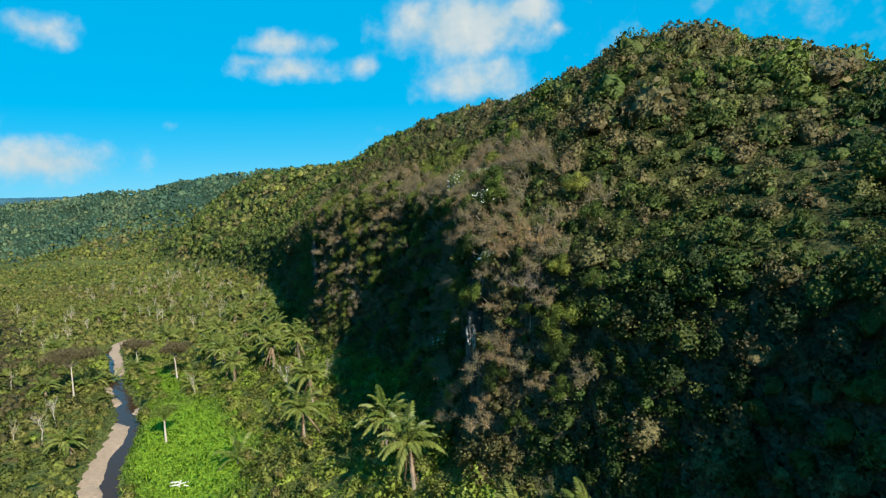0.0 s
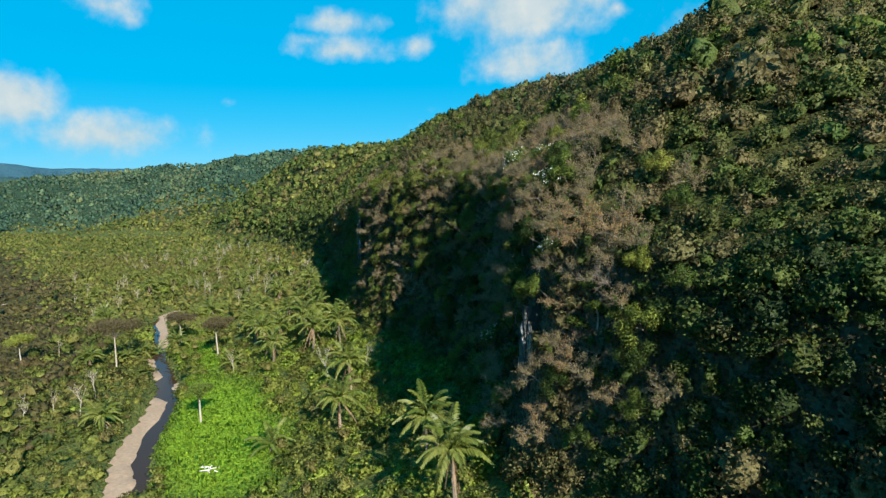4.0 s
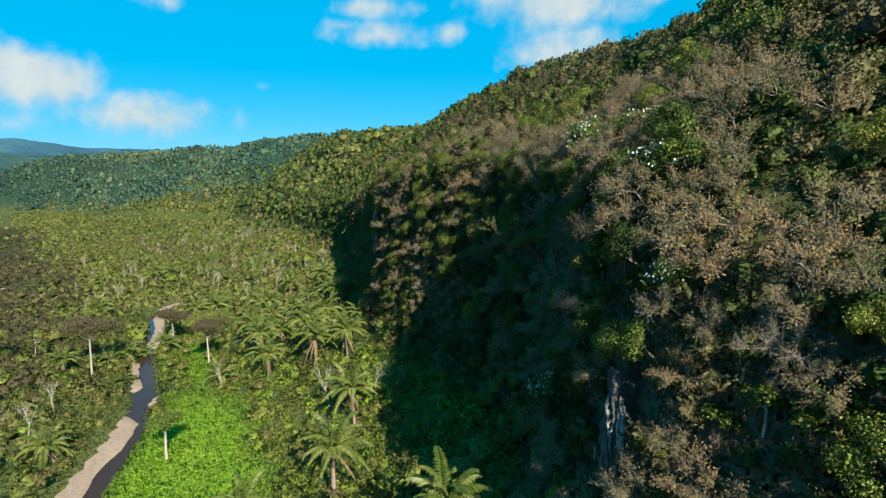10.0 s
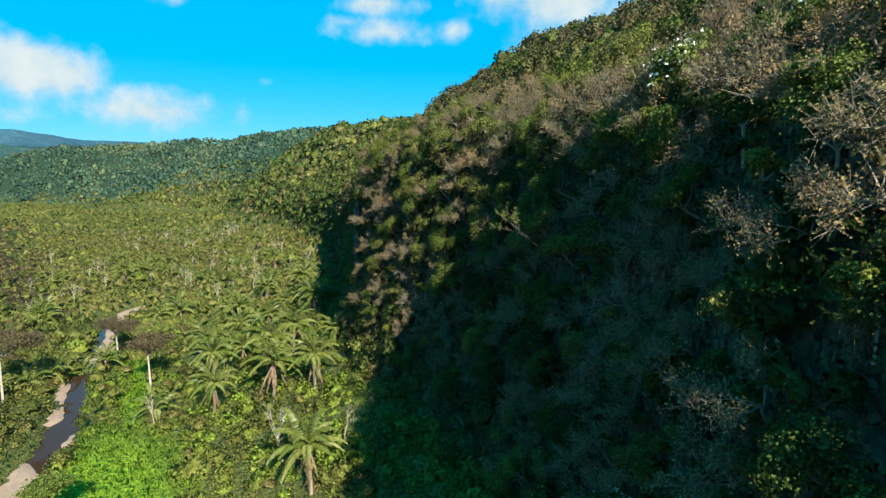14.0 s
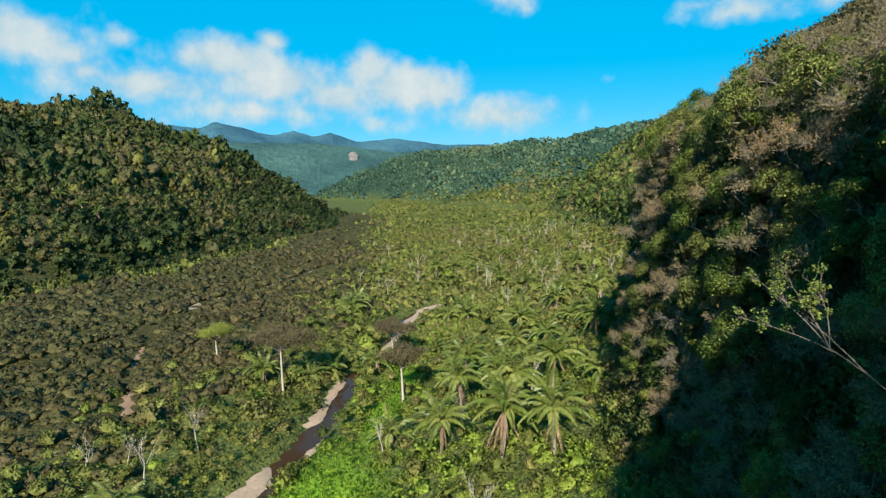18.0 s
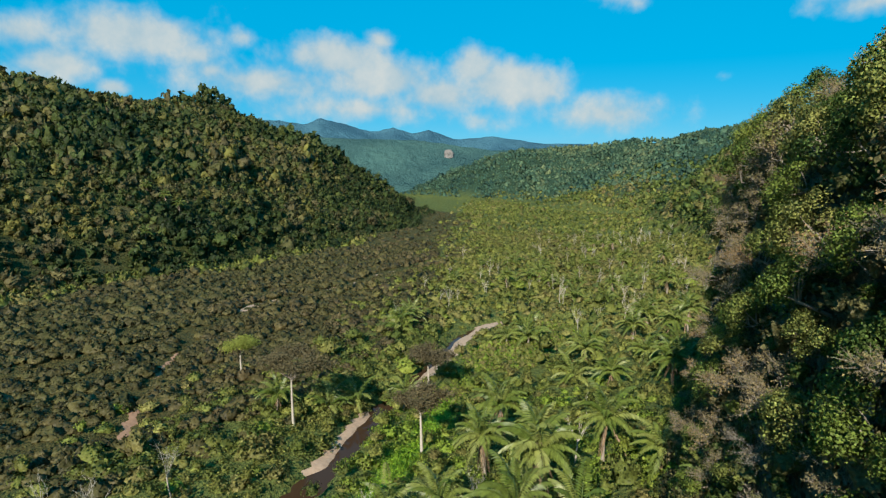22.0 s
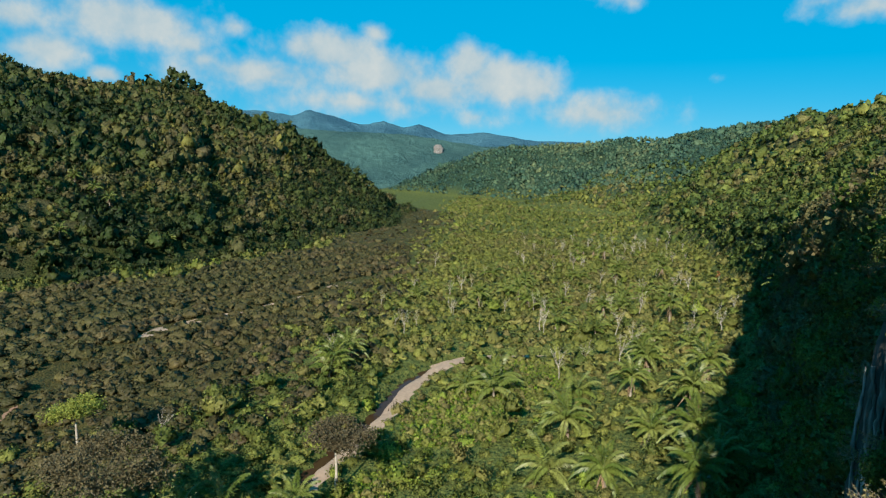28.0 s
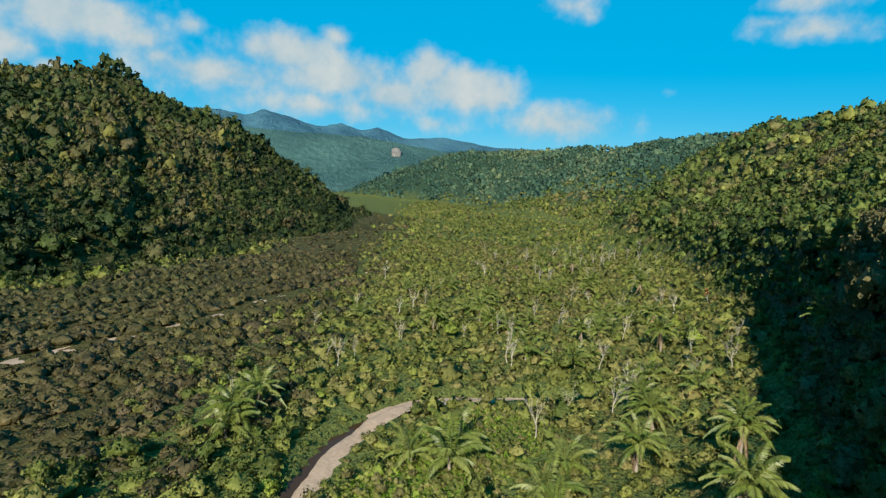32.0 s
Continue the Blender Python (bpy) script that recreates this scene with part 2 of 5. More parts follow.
M_SCRUB = foliage("scrub_leaves", SCRUB, trans=0.2, relief=2.3, jag=0.6)
M_TREE = foliage("tree_leaves", GREENS, "object")
M_DRY = foliage("dry_leaves", [(0.0, (0.141, 0.118, 0.0508)), (0.5, (0.187, 0.147, 0.0691)), (1.0, (0.211, 0.135, 0.0553))], "object", trans=0.15)
M_LIME = foliage("lime_leaves", [(0.0, (0.13, 0.17, 0.032)), (1.0, (0.2, 0.2, 0.055))], "object", trans=0.3)
M_PALM = foliage("palm_leaflets", [(0.0, (0.0748, 0.11, 0.0194)), (0.5, (0.123, 0.154, 0.0317)), (1.0, (0.176, 0.194, 0.0528))], "object", spread=0.35, trans=0.3, rough=0.4, relief=0)
M_PALMDRY = foliage("dead_frond", [(0.0, (0.13, 0.09, 0.05)), (1.0, (0.22, 0.145, 0.09))], "object", trans=0.1, relief=0)
M_GRASS = foliage("grass_blades", [(0.0, (0.144, 0.264, 0.0112)), (0.5, (0.194, 0.328, 0.016)), (1.0, (0.259, 0.352, 0.032))], trans=0.4, relief=0)
M_FLOWER = plain("white_blossom", (0.8, 0.8, 0.76), (0.7, 0.72, 0.62), 3, 0.7, 0.1)
M_BARK = plain("grey_bark", (0.16, 0.13, 0.1), (0.3, 0.26, 0.21), 2.5, 0.9, 0.5)
M_PALE = plain("bleached_bark", (0.26, 0.23, 0.19), (0.42, 0.38, 0.32), 2.0, 0.85, 0.4)
M_TWIG = plain("twig_bark", (0.16, 0.135, 0.105), (0.27, 0.23, 0.19), 1.5, 0.9, 0.2)
M_SAND = plain("river_sand", (0.27, 0.18, 0.12), (0.4, 0.29, 0.21), 0.9, 0.95, 0.25, "World")
M_CLAY = plain("red_clay", (0.19, 0.1, 0.06), (0.29, 0.175, 0.11), 0.8, 0.95, 0.3, "World")

# ---- the lie of the land ----
rng = np.random.default_rng(7)
# Foot of the near cliff, and of the long slope beyond it: x, y, cliff height, slope above it, crest height.
# The first three rows are unseen hill, raised to shade the lower cliff.
FOOT = [(60, -330, 34, 0.5, 70), (64, -150, 46, 1.0, 112), (66, -108, 50, 1.05, 118), (62, -78, 46, 0.66, 84), (46, -48, 42, 0.64, 76), (23, -20, 40, 0.64, 84), (12, -8, 42, 0.68, 90), (6.5, 9, 47, 0.76, 100), (5, 27, 51, 0.82, 112), (0, 48, 52, 0.82, 118),
        (-12, 78, 52, 0.76, 118), (-35, 107, 52, 0.72, 114), (-51, 131, 52, 0.7, 113), (-62, 162, 51, 0.72, 116)]
# The same on down the valley.
FOOT += [(-75, 200, 50, 0.76, 118), (-92, 245, 47, 0.8, 122),
        (-116, 300, 43, 0.82, 124), (-145, 370, 39, 0.88, 128), (-197, 460, 30, 0.9, 122), (-268, 560, 23, 0.9, 120), (-370, 690, 18, 0.9, 130), (-470, 830, 15, 0.9, 142), (-562, 980, 12, 0.85, 142),
        (-650, 1150, 5, 0.55, 92), (-690, 1300, 3, 0.45, 70), (-640, 1480, 3, 0.4, 60)]
LEFT_FOOT = [(-330, -300), (-352, -60), (-378, 68), (-412, 118), (-436, 205), (-498, 330), (-570, 400), (-650, 545), (-765, 632), (-850, 730), (-1000, 820), (-1300, 900), (-1700, 950)]
LEFT_CREST = [(-980, -400, 230), (-1000, 0, 205), (-1020, 186, 196), (-1020, 279, 174), (-1105, 430, 178), (-944, 536, 128), (-870, 640, 55), (-850, 700, 8)]
MID_CREST = [(-250, 2000, 240), (-640, 1640, 216), (-820, 1740, 216), (-1000, 1790, 192), (-1282, 1672, 186), (-1418, 1554, 178), (-1560, 1400, 100), (-1680, 1270, 10)]
BACK_CREST = [(-3200, 900, 330), (-2850, 1250, 262), (-2480, 1500, 235), (-2230, 1720, 232), (-1980, 1950, 190), (-1700, 2250, 170)]
FAR_CREST = [(-4500, 700, 470), (-3990, 1200, 425), (-3801, 1472, 420), (-3767, 1563, 404), (-3689, 1747, 410), (-3615, 1902, 391), (-3575, 1979, 434), (-3480, 2149, 390), (-3403, 2272, 354), (-3323, 2392, 384), (-3247, 2496, 345),
             (-3192, 2569, 378), (-3073, 2713, 312), (-2925, 2876, 336), (-2794, 3006, 316), (-2658, 3129, 291), (-2350, 3369, 290), (-1950, 3617, 288), (-1300, 3950, 300), (-600, 4150, 320), (600, 4200, 320)]
RIVER = [(-60, -140), (-66, -60), (-74, -5), (-82, 28), (-93, 46), (-108, 85), (-118, 104), (-132, 124), (-146, 142), (-162, 170), (-178, 196), (-194, 219), (-201, 238), (-202, 250), (-196, 265), (-185, 279), (-172, 290)]
CREEK = [(-520, 520), (-430, 400), (-388, 372), (-352, 290), (-330, 250), (-318, 222), (-304, 178), (-285, 156), (-268, 132), (-252, 95), (-246, 60), (-250, 20)]
CREEK_B = [(-276, 142), (-250, 124), (-231, 112), (-205, 98), (-176, 86), (-160, 78)]
# The stretch of the valley that is seen from close by.
NEAR = [(13, -114), (11, -96), (9, -80), (5, -55), (1, -31), (0, 0), (0, 25), (-4, 41), (-9, 53), (-16, 65), (-27, 80), (-44, 101), (-61, 119), (-79, 137)]


def along(x, y, line, extra=0):
    """Distance to a broken line, its side (positive to the right of its course) and the values carried along it."""
    best = np.full(x.shape, 1e18)
    side = np.zeros(x.shape)
    vals = [np.zeros(x.shape) for _ in range(extra)]
    for p, q in zip(line, line[1:]):
        ex, ey = q[0] - p[0], q[1] - p[1]
        t = np.clip(((x - p[0]) * ex + (y - p[1]) * ey) / (ex * ex + ey * ey), 0, 1)
        dx, dy = x - p[0] - t * ex, y - p[1] - t * ey
        d = dx * dx + dy * dy
        hit = d < best
        best = np.where(hit, d, best)
        side = np.where(hit, np.sign(dx * ey - dy * ex), side)
        for k in range(extra):
            vals[k] = np.where(hit, p[2 + k] + t * (q[2 + k] - p[2 + k]), vals[k])
    return (np.sqrt(best), side, *vals)


def step(x, a, b):
    t = np.clip((x - a) / (b - a), 0, 1)
    return t * t * (3 - 2 * t)


WAVES = [(rng.uniform(0, 6.3, 2), rng.uniform(0, 6.3), k) for k in np.geomspace(1, 24, 22)]


def rough(x, y, size):
    """Smooth unevenness of about one metre over the given length."""
    out = np.zeros(x.shape)
    for (a, p), b, k in WAVES:
        out += np.sin((x * math.cos(a) + y * math.sin(a)) * k * 2.2 / size + p * 3 + b) * np.cos((x * math.sin(a * 1.7 + 1) - y * math.cos(a * 1.7 + 1)) * k * 1.6 / size + b * 2) / k ** 0.9
    return out * 0.55


def smin(a, b, k):
    h = np.clip(0.5 + 0.5 * (b - a) / k, 0, 1)
    return b + (a - b) * h - k * h * (1 - h)


def river_half(y):
    return np.interp(y, [-140, 60, 110, 160, 290], [5.9, 5.6, 5.0, 4.4, 4.2])


def land(x, y):
    """Height of the ground, in metres over the river."""
    x, y = np.asarray(x, float), np.asarray(y, float)
    d, side = along(x, y, FOOT)
    cliff, slope, crest = (np.interp(y, [f[1] for f in FOOT], [f[k] for f in FOOT]) for k in (2, 3, 4))
    warp = rough(x, y, 60) * 3.0
    s = d * side + warp * step(np.abs(d), 4, 40)
    talus = 19 * np.exp(np.minimum(s, 0) / 28)
    rise = (cliff - 4) * step(s, 0, 9) + slope * np.maximum(s - 5, 0)
    fade = np.interp(y, [40, 110, 230, 290], [0.5, 0.28, 0.28, 0.0]) * step(y, -110, -70)
    top = smin(talus + rise, crest + rough(x, y, 150) * 5 - fade * np.maximum(s - np.interp(y, [40, 110], [50, 85]), 0), 26)
    top = top + rough(x, y, 34) * 1.6 * step(s, 6, 40)
    df, sf = along(x, y, LEFT_FOOT)
    inner = np.maximum(-df * sf, 0)
    dc, _, hc = along(x, y, LEFT_CREST, 1)
    left = hc * (inner / (inner + dc + 1e-6)) ** 0.8 * step(inner, 0, 30) + rough(x, y, 160) * 9 * step(inner, 20, 200)
    left += 34 * np.exp(-(((x + 1120) ** 2 + (y - 436) ** 2) / 45 ** 2))
    peaks = 0
    for line, fall, gap in ((MID_CREST, 0.36, 10),):
        dd, _, hh = along(x, y, line, 1)
        peaks = np.maximum(peaks, hh - fall * dd - gap * 0.5 + rough(x, y, 420) * gap * np.minimum(hh / 120, 1) + rough(x, y, 170) * 8 * np.minimum(hh / 120, 1) * step(dd, 10, 120))
    h = np.maximum(np.maximum(top, np.where(inner > 0, left, 0)), peaks)
    dr, _ = along(x, y, RIVER)
    flat = rough(x, y, 45) * 0.5
    hw = river_half(y)
    bed = 1 - step(dr, hw * 0.6, hw * 1.25)
    h = np.where(h < 6, h + flat * step(dr, 5, 16), h) * (1 - bed) - 2.8 * bed
    dk, _ = along(x, y, CREEK)
    dk2, _ = along(x, y, CREEK_B)
    return h - 0.9 * (1 - step(np.minimum(dk, dk2), 1.5, 4))


def spread_axis(lo, a, b, hi, fine, ratio):
    mid = list(np.arange(a, b + fine, fine))
    up, dn, s = [mid[-1]], [mid[0]], fine
    while up[-1] < hi or dn[-1] > lo:
        s = min(s * ratio, 130)
        if up[-1] < hi:
            up.append(up[-1] + s)
        if dn[-1] > lo:
            dn.append(dn[-1] - s)
    return np.array(dn[:0:-1] + mid + up[1:])


def mesh_of(name, verts, faces, mats, tone=None, smooth=False, slots=None, normals=None):
    """A mesh from arrays of corners and faces (all of three or all of four corners)."""
    me = bpy.data.meshes.new(name)
    k = faces.shape[1]
    me.vertices.add(len(verts))
    me.vertices.foreach_set("co", np.ascontiguousarray(verts, dtype=np.float32).ravel())
    me.loops.add(faces.size)
    me.loops.foreach_set("vertex_index", np.ascontiguousarray(faces, dtype=np.int32).ravel())
    me.polygons.add(len(faces))
    me.polygons.foreach_set("loop_start", np.arange(0, faces.size, k, dtype=np.int32))
    if slots is not None:
        me.polygons.foreach_set("material_index", np.ascontiguousarray(slots, dtype=np.int32))
    me.polygons.foreach_set("use_smooth", np.full(len(faces), smooth))
    if tone is not None:
        me.attributes.new("tone", "FLOAT", "FACE").data.foreach_set("value", np.ascontiguousarray(tone, dtype=np.float32))
    if normals is not None:
        me.attributes.new("custom_normal", "FLOAT_VECTOR", "POINT").data.foreach_set("vector", np.ascontiguousarray(normals, dtype=np.float32).ravel())
    me.update(calc_edges=True)
    for m in mats:
        me.materials.append(m)
    return me


def part(name, me, parent, label="", kind=""):
    ob = new(name, me)
    ob.parent = parent
    return tagged(ob, label, kind=kind)


def ground_material():
    m = Nodes("forest_floor")
    n1 = m.noise(0.35, 7, 0.65, "World")
    n2 = m.noise(0.045, 4, 0.55, "World")
    n3 = m.noise(0.012, 3, 0.5, "World")
    soil = m.mix(n1, (0.025, 0.035, 0.01), (0.065, 0.072, 0.02))
    soil = m.mix(m.ramp(n2, [(0.45, (0, 0, 0)), (0.7, (1, 1, 1))]), soil, (0.075, 0.07, 0.032))
    col = soil
    mead = m.n.new("ShaderNodeAttribute")
    mead.attribute_name = "thicket"
    col = m.mix(mead.outputs["Fac"], col, m.mix(n1, (0.08, 0.1, 0.025), (0.14, 0.155, 0.042)))
    heath = m.n.new("ShaderNodeAttribute")
    heath.attribute_name = "heath"
    col = m.mix(heath.outputs["Fac"], col, m.mix(n1, (0.05, 0.046, 0.015), (0.1, 0.085, 0.028)))
    # Ridge floor, matched to the haze-tinted trees that stand on it.
    wood = m.n.new("ShaderNodeAttribute")
    wood.attribute_name = "wood"
    col = m.mix(wood.outputs["Fac"], col, m.mix(n1, (0.02, 0.045, 0.028), (0.04, 0.075, 0.04)))
    zone = m.n.new("ShaderNodeAttribute")
    zone.attribute_name = "turf"
    col = m.mix(zone.outputs["Fac"], col, m.mix(n1, (0.15, 0.27, 0.016), (0.25, 0.38, 0.03)))
    rock = m.n.new("ShaderNodeAttribute")
    rock.attribute_name = "steep"
    stone = m.mix(n1, (0.045, 0.04, 0.028), (0.15, 0.13, 0.1))
    col = m.mix(m.math("MULTIPLY", rock.outputs["Fac"], 0.7), col, stone)
    # Low herbs, litter and creepers in tufts.
    place = m.n.new("ShaderNodeNewGeometry")
    cell = m.put("ShaderNodeTexVoronoi", Vector=place.outputs["Position"], Scale=2.2)
    tuft = m.n.new("ShaderNodeSeparateColor")
    m.l.new(cell.outputs["Color"], tuft.inputs[0])
    col = m.put("ShaderNodeHueSaturation", Color=col, Value=m.math("ADD", m.math("MULTIPLY", tuft.outputs[1], 1.2), 0.35)).outputs[0]
    bsdf = m.put("ShaderNodeBsdfPrincipled", Base_Color=col, Roughness=0.95)
    bsdf.inputs["Specular IOR Level"].default_value = 0.1
    bm = m.put("ShaderNodeBump", Height=m.math("ADD", n1, n2), Strength=0.9, Distance=2.0)
    off = m.n.new("ShaderNodeVectorMath")
    off.operation = "MULTIPLY_ADD"
    m.l.new(cell.outputs["Color"], off.inputs[0])
    off.inputs[1].default_value, off.inputs[2].default_value = (1.6, 1.6, 1.6), (-0.8, -0.8, -0.7)
    add = m.n.new("ShaderNodeVectorMath")
    m.l.new(bm.outputs[0], add.inputs[0])
    m.l.new(off.outputs[0], add.inputs[1])
    tilt = m.n.new("ShaderNodeVectorMath")
    tilt.operation = "NORMALIZE"
    m.l.new(add.outputs[0], tilt.inputs[0])
    m.l.new(tilt.outputs[0], bsdf.inputs["Normal"])
    return m.done(bsdf.outputs[0])


def in_turf(x, y):
    """How far the open, bright green grass holds."""
    n = rough(x, y, 30) * 4
    a = 1 - np.hypot((x + 77 + (y - 62) * 0.52) / (24 + n), (y - 60) / (58 + n))
    b = 1 - np.hypot((x + 166 + (y - 230) * 0.25) / (19 + n), (y - 230) / (40 + n))
    c = 1 - np.hypot((x + 118 + (y - 135) * 0.7) / (9 + n), (y - 135) / (42 + n))
    a = np.maximum(a, c * 0.7)
    dr, sr = along(x, y, RIVER)
    return np.clip(np.maximum(a * 2.4, np.minimum(b * 1.6, 0.45)), 0, 1) * step(dr, 5, 8) * (sr > 0)


XS = spread_axis(-4600, -225, 60, 2600, 3.0, 1.05)
YS = spread_axis(-900, -60, 300, 4600, 3.0, 1.05)
gx, gy = np.meshgrid(XS, YS)
gz = land(gx, gy)
nx, ny = len(XS), len(YS)
gv = np.stack([gx, gy, gz], -1).reshape(-1, 3)
ii = (np.arange(ny - 1)[:, None] * nx + np.arange(nx - 1)[None]).ravel()
gf = np.stack([ii, ii + 1, ii + nx + 1, ii + nx], 1)
me = mesh_of("ground", gv, gf, [ground_material()], smooth=True)
steep = np.hypot(*np.gradient(gz, YS, XS))
BOUND = [(-92, -140), (-116, 28), (-146, 90), (-170, 135), (-200, 180), (-224, 214), (-242, 238), (-302, 295), (-413, 412), (-620, 610), (-865, 843), (-1242, 1224)]
hd, hs, *_ = along(gx, gy, FOOT)
ld, ls = along(gx, gy, LEFT_FOOT)
bd, bs = along(gx, gy, BOUND)
low = step(-hd * hs, -6, 4) * step(ld * ls, -4, 6) * (gz < 40)
heath = low * step(-bd * bs + rough(gx, gy, 40) * 14, 4, 34) * (gy < 800)
wood = step(gy, 1000, 1250) * step(gz, 4, 14)
for key, value in (("heath", heath), ("thicket", low * (1 - heath)), ("wood", wood)):
    me.attributes.new(key, "FLOAT", "POINT").data.foreach_set("value", value.ravel().astype(np.float32))
me.attributes.new("turf", "FLOAT", "POINT").data.foreach_set("value", in_turf(gx, gy).ravel().astype(np.float32))
me.attributes.new("steep", "FLOAT", "POINT").data.foreach_set("value", step(steep, 1.4, 2.6).ravel().astype(np.float32))
tagged(new("ground", me), "valley floor and forested limestone hills under dark leaf litter", "ground", kind="structure")

# Mountains far behind the valley; their blue base colours hold the distance haze.
def far_land(x, y, line, fall):
    dd, _, hh = along(x, y, line, 1)
    return hh - fall * dd + rough(x, y, 420) * 14 * np.minimum(hh / 120, 1) * step(dd, 20, 260) + rough(x, y, 90) * 3


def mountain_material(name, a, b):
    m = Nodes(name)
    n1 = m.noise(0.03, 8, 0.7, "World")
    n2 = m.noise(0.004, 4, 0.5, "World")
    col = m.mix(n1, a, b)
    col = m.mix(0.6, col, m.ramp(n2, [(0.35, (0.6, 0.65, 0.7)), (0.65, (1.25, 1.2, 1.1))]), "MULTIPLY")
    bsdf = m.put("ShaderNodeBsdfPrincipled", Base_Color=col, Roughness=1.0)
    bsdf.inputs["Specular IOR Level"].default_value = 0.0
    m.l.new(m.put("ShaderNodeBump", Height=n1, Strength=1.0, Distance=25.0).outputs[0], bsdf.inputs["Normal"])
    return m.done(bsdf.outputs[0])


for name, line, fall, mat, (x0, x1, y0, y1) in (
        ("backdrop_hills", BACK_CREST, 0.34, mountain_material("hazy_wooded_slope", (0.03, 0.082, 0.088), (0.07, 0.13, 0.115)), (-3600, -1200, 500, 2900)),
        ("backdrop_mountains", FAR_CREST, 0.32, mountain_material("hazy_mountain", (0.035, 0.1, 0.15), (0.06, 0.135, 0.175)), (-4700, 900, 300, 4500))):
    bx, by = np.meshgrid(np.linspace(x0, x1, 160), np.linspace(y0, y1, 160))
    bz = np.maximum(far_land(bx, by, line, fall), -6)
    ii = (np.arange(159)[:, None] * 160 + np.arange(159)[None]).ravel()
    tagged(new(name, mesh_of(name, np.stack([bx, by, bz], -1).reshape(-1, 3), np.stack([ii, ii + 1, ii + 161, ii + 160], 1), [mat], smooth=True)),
           "far wooded mountains closing the valley, coloured blue by painted haze", "mountains", kind="structure")

# ---- leaf shapes ----


def unit(v):
    return v / np.maximum(np.linalg.norm(v, axis=-1, keepdims=True), 1e-9)


def leaves_at(p, n, size, r, long=1.5, wild=0.45):
    """Pointed, folded leaves (four corners each) at p, facing about n."""
    k = len(p)
    n = unit(n + r.normal(0, wild, (k, 3)))
    a = unit(np.cross(n, r.normal(0, 1, (k, 3))))
    b = np.cross(n, a)
    s = (size * r.uniform(0.65, 1.35, k))[:, None]
    fold = n * s * 0.22
    v = np.stack([p - a * s * long * 0.5, p - b * s * 0.5 + fold, p + a * s * long * 0.5 - fold * 0.6, p + b * s * 0.5 + fold], 1)
    return v.reshape(-1, 3)


def soft_normals(p, d, mid, r, k=0.62):
    """Leaves shade mostly with the round of the crown, each turned a little."""
    return np.repeat(unit(d * 0.55 + unit(p - mid) * 0.45 + (0, 0, 0.25) + r.normal(0, k, p.shape)), 4, 0)


def crown_shape(n, size, seed, flat=0.8, lobes=7, droop=0.25, wild=0.45, core=0.9, rings=4, segs=9):
    """An uneven crown one metre in radius, its foot at the origin: lobes of leaves with gaps between them."""
    r = np.random.default_rng(seed)
    c = unit(r.normal(0, 1, (lobes, 3))) * r.uniform(0.35, 0.72, (lobes, 1))
    c[:, 2] = np.abs(c[:, 2]) * 0.9 - 0.1
    c[0] = (0, 0, 0.45)
    rad = r.uniform(0.3, 0.52, lobes)
    w = rad ** 2
    k = r.choice(lobes, n, p=w / w.sum())
    d = unit(r.normal(0, 1, (n, 3)) + (0, 0, 0.45))
    d = np.where((d[:, 2:] < -droop), -d, d)
    p = c[k] + d * rad[k, None] * r.uniform(0.72, 1.06, (n, 1))
    p[:, 2] = p[:, 2] * flat + 0.3
    lv, ln = leaves_at(p, d, size, r, wild=wild), soft_normals(p, d, np.array([0, 0, 0.2]), r)
    # The dense inner mass of twigs and leaves, bulging with the lobes.
    az, el = np.meshgrid(np.linspace(0, 2 * np.pi, segs + 1), np.linspace(-0.35, 1.5, rings + 1))
    az = az + r.uniform(0, 1) + 0.2 * np.sin(el * 5 + az * 3)
    u = np.stack([np.cos(az) * np.cos(el), np.sin(az) * np.cos(el), np.sin(el)], -1)
    cu = np.einsum("ijk,nk->ijn", u, c)
    disc = rad ** 2 - (c ** 2).sum(1) + cu ** 2
    reach = np.where(disc > 0, cu + np.sqrt(np.maximum(disc, 0)), 0.3).max(-1) * core
    reach[:, -1] = reach[:, 0]
    reach[:, :-1] *= r.uniform(0.72, 1.12, reach[:, :-1].shape)
    reach[:, -1] = reach[:, 0]
    bv = u * reach[..., None]
    bv[..., 2] = bv[..., 2] * flat + 0.3
    i = (np.arange(rings)[:, None] * (segs + 1) + np.arange(segs)[None]).ravel()
    bf = np.stack([i, i + 1, i + segs + 2, i + segs + 1], 1)
    dv, du = np.gradient(bv, axis=0), np.gradient(bv, axis=1)
    bn = np.cross(du, dv)
    bn = unit(unit(bn) + 0.4 * u + r.normal(0, 0.55, u.shape) + (0, 0, 0.15))
    return np.concatenate([lv, bv.reshape(-1, 3)]), np.concatenate([np.arange(n * 4).reshape(-1, 4), bf + n * 4]), np.concatenate([ln, bn.reshape(-1, 3)])


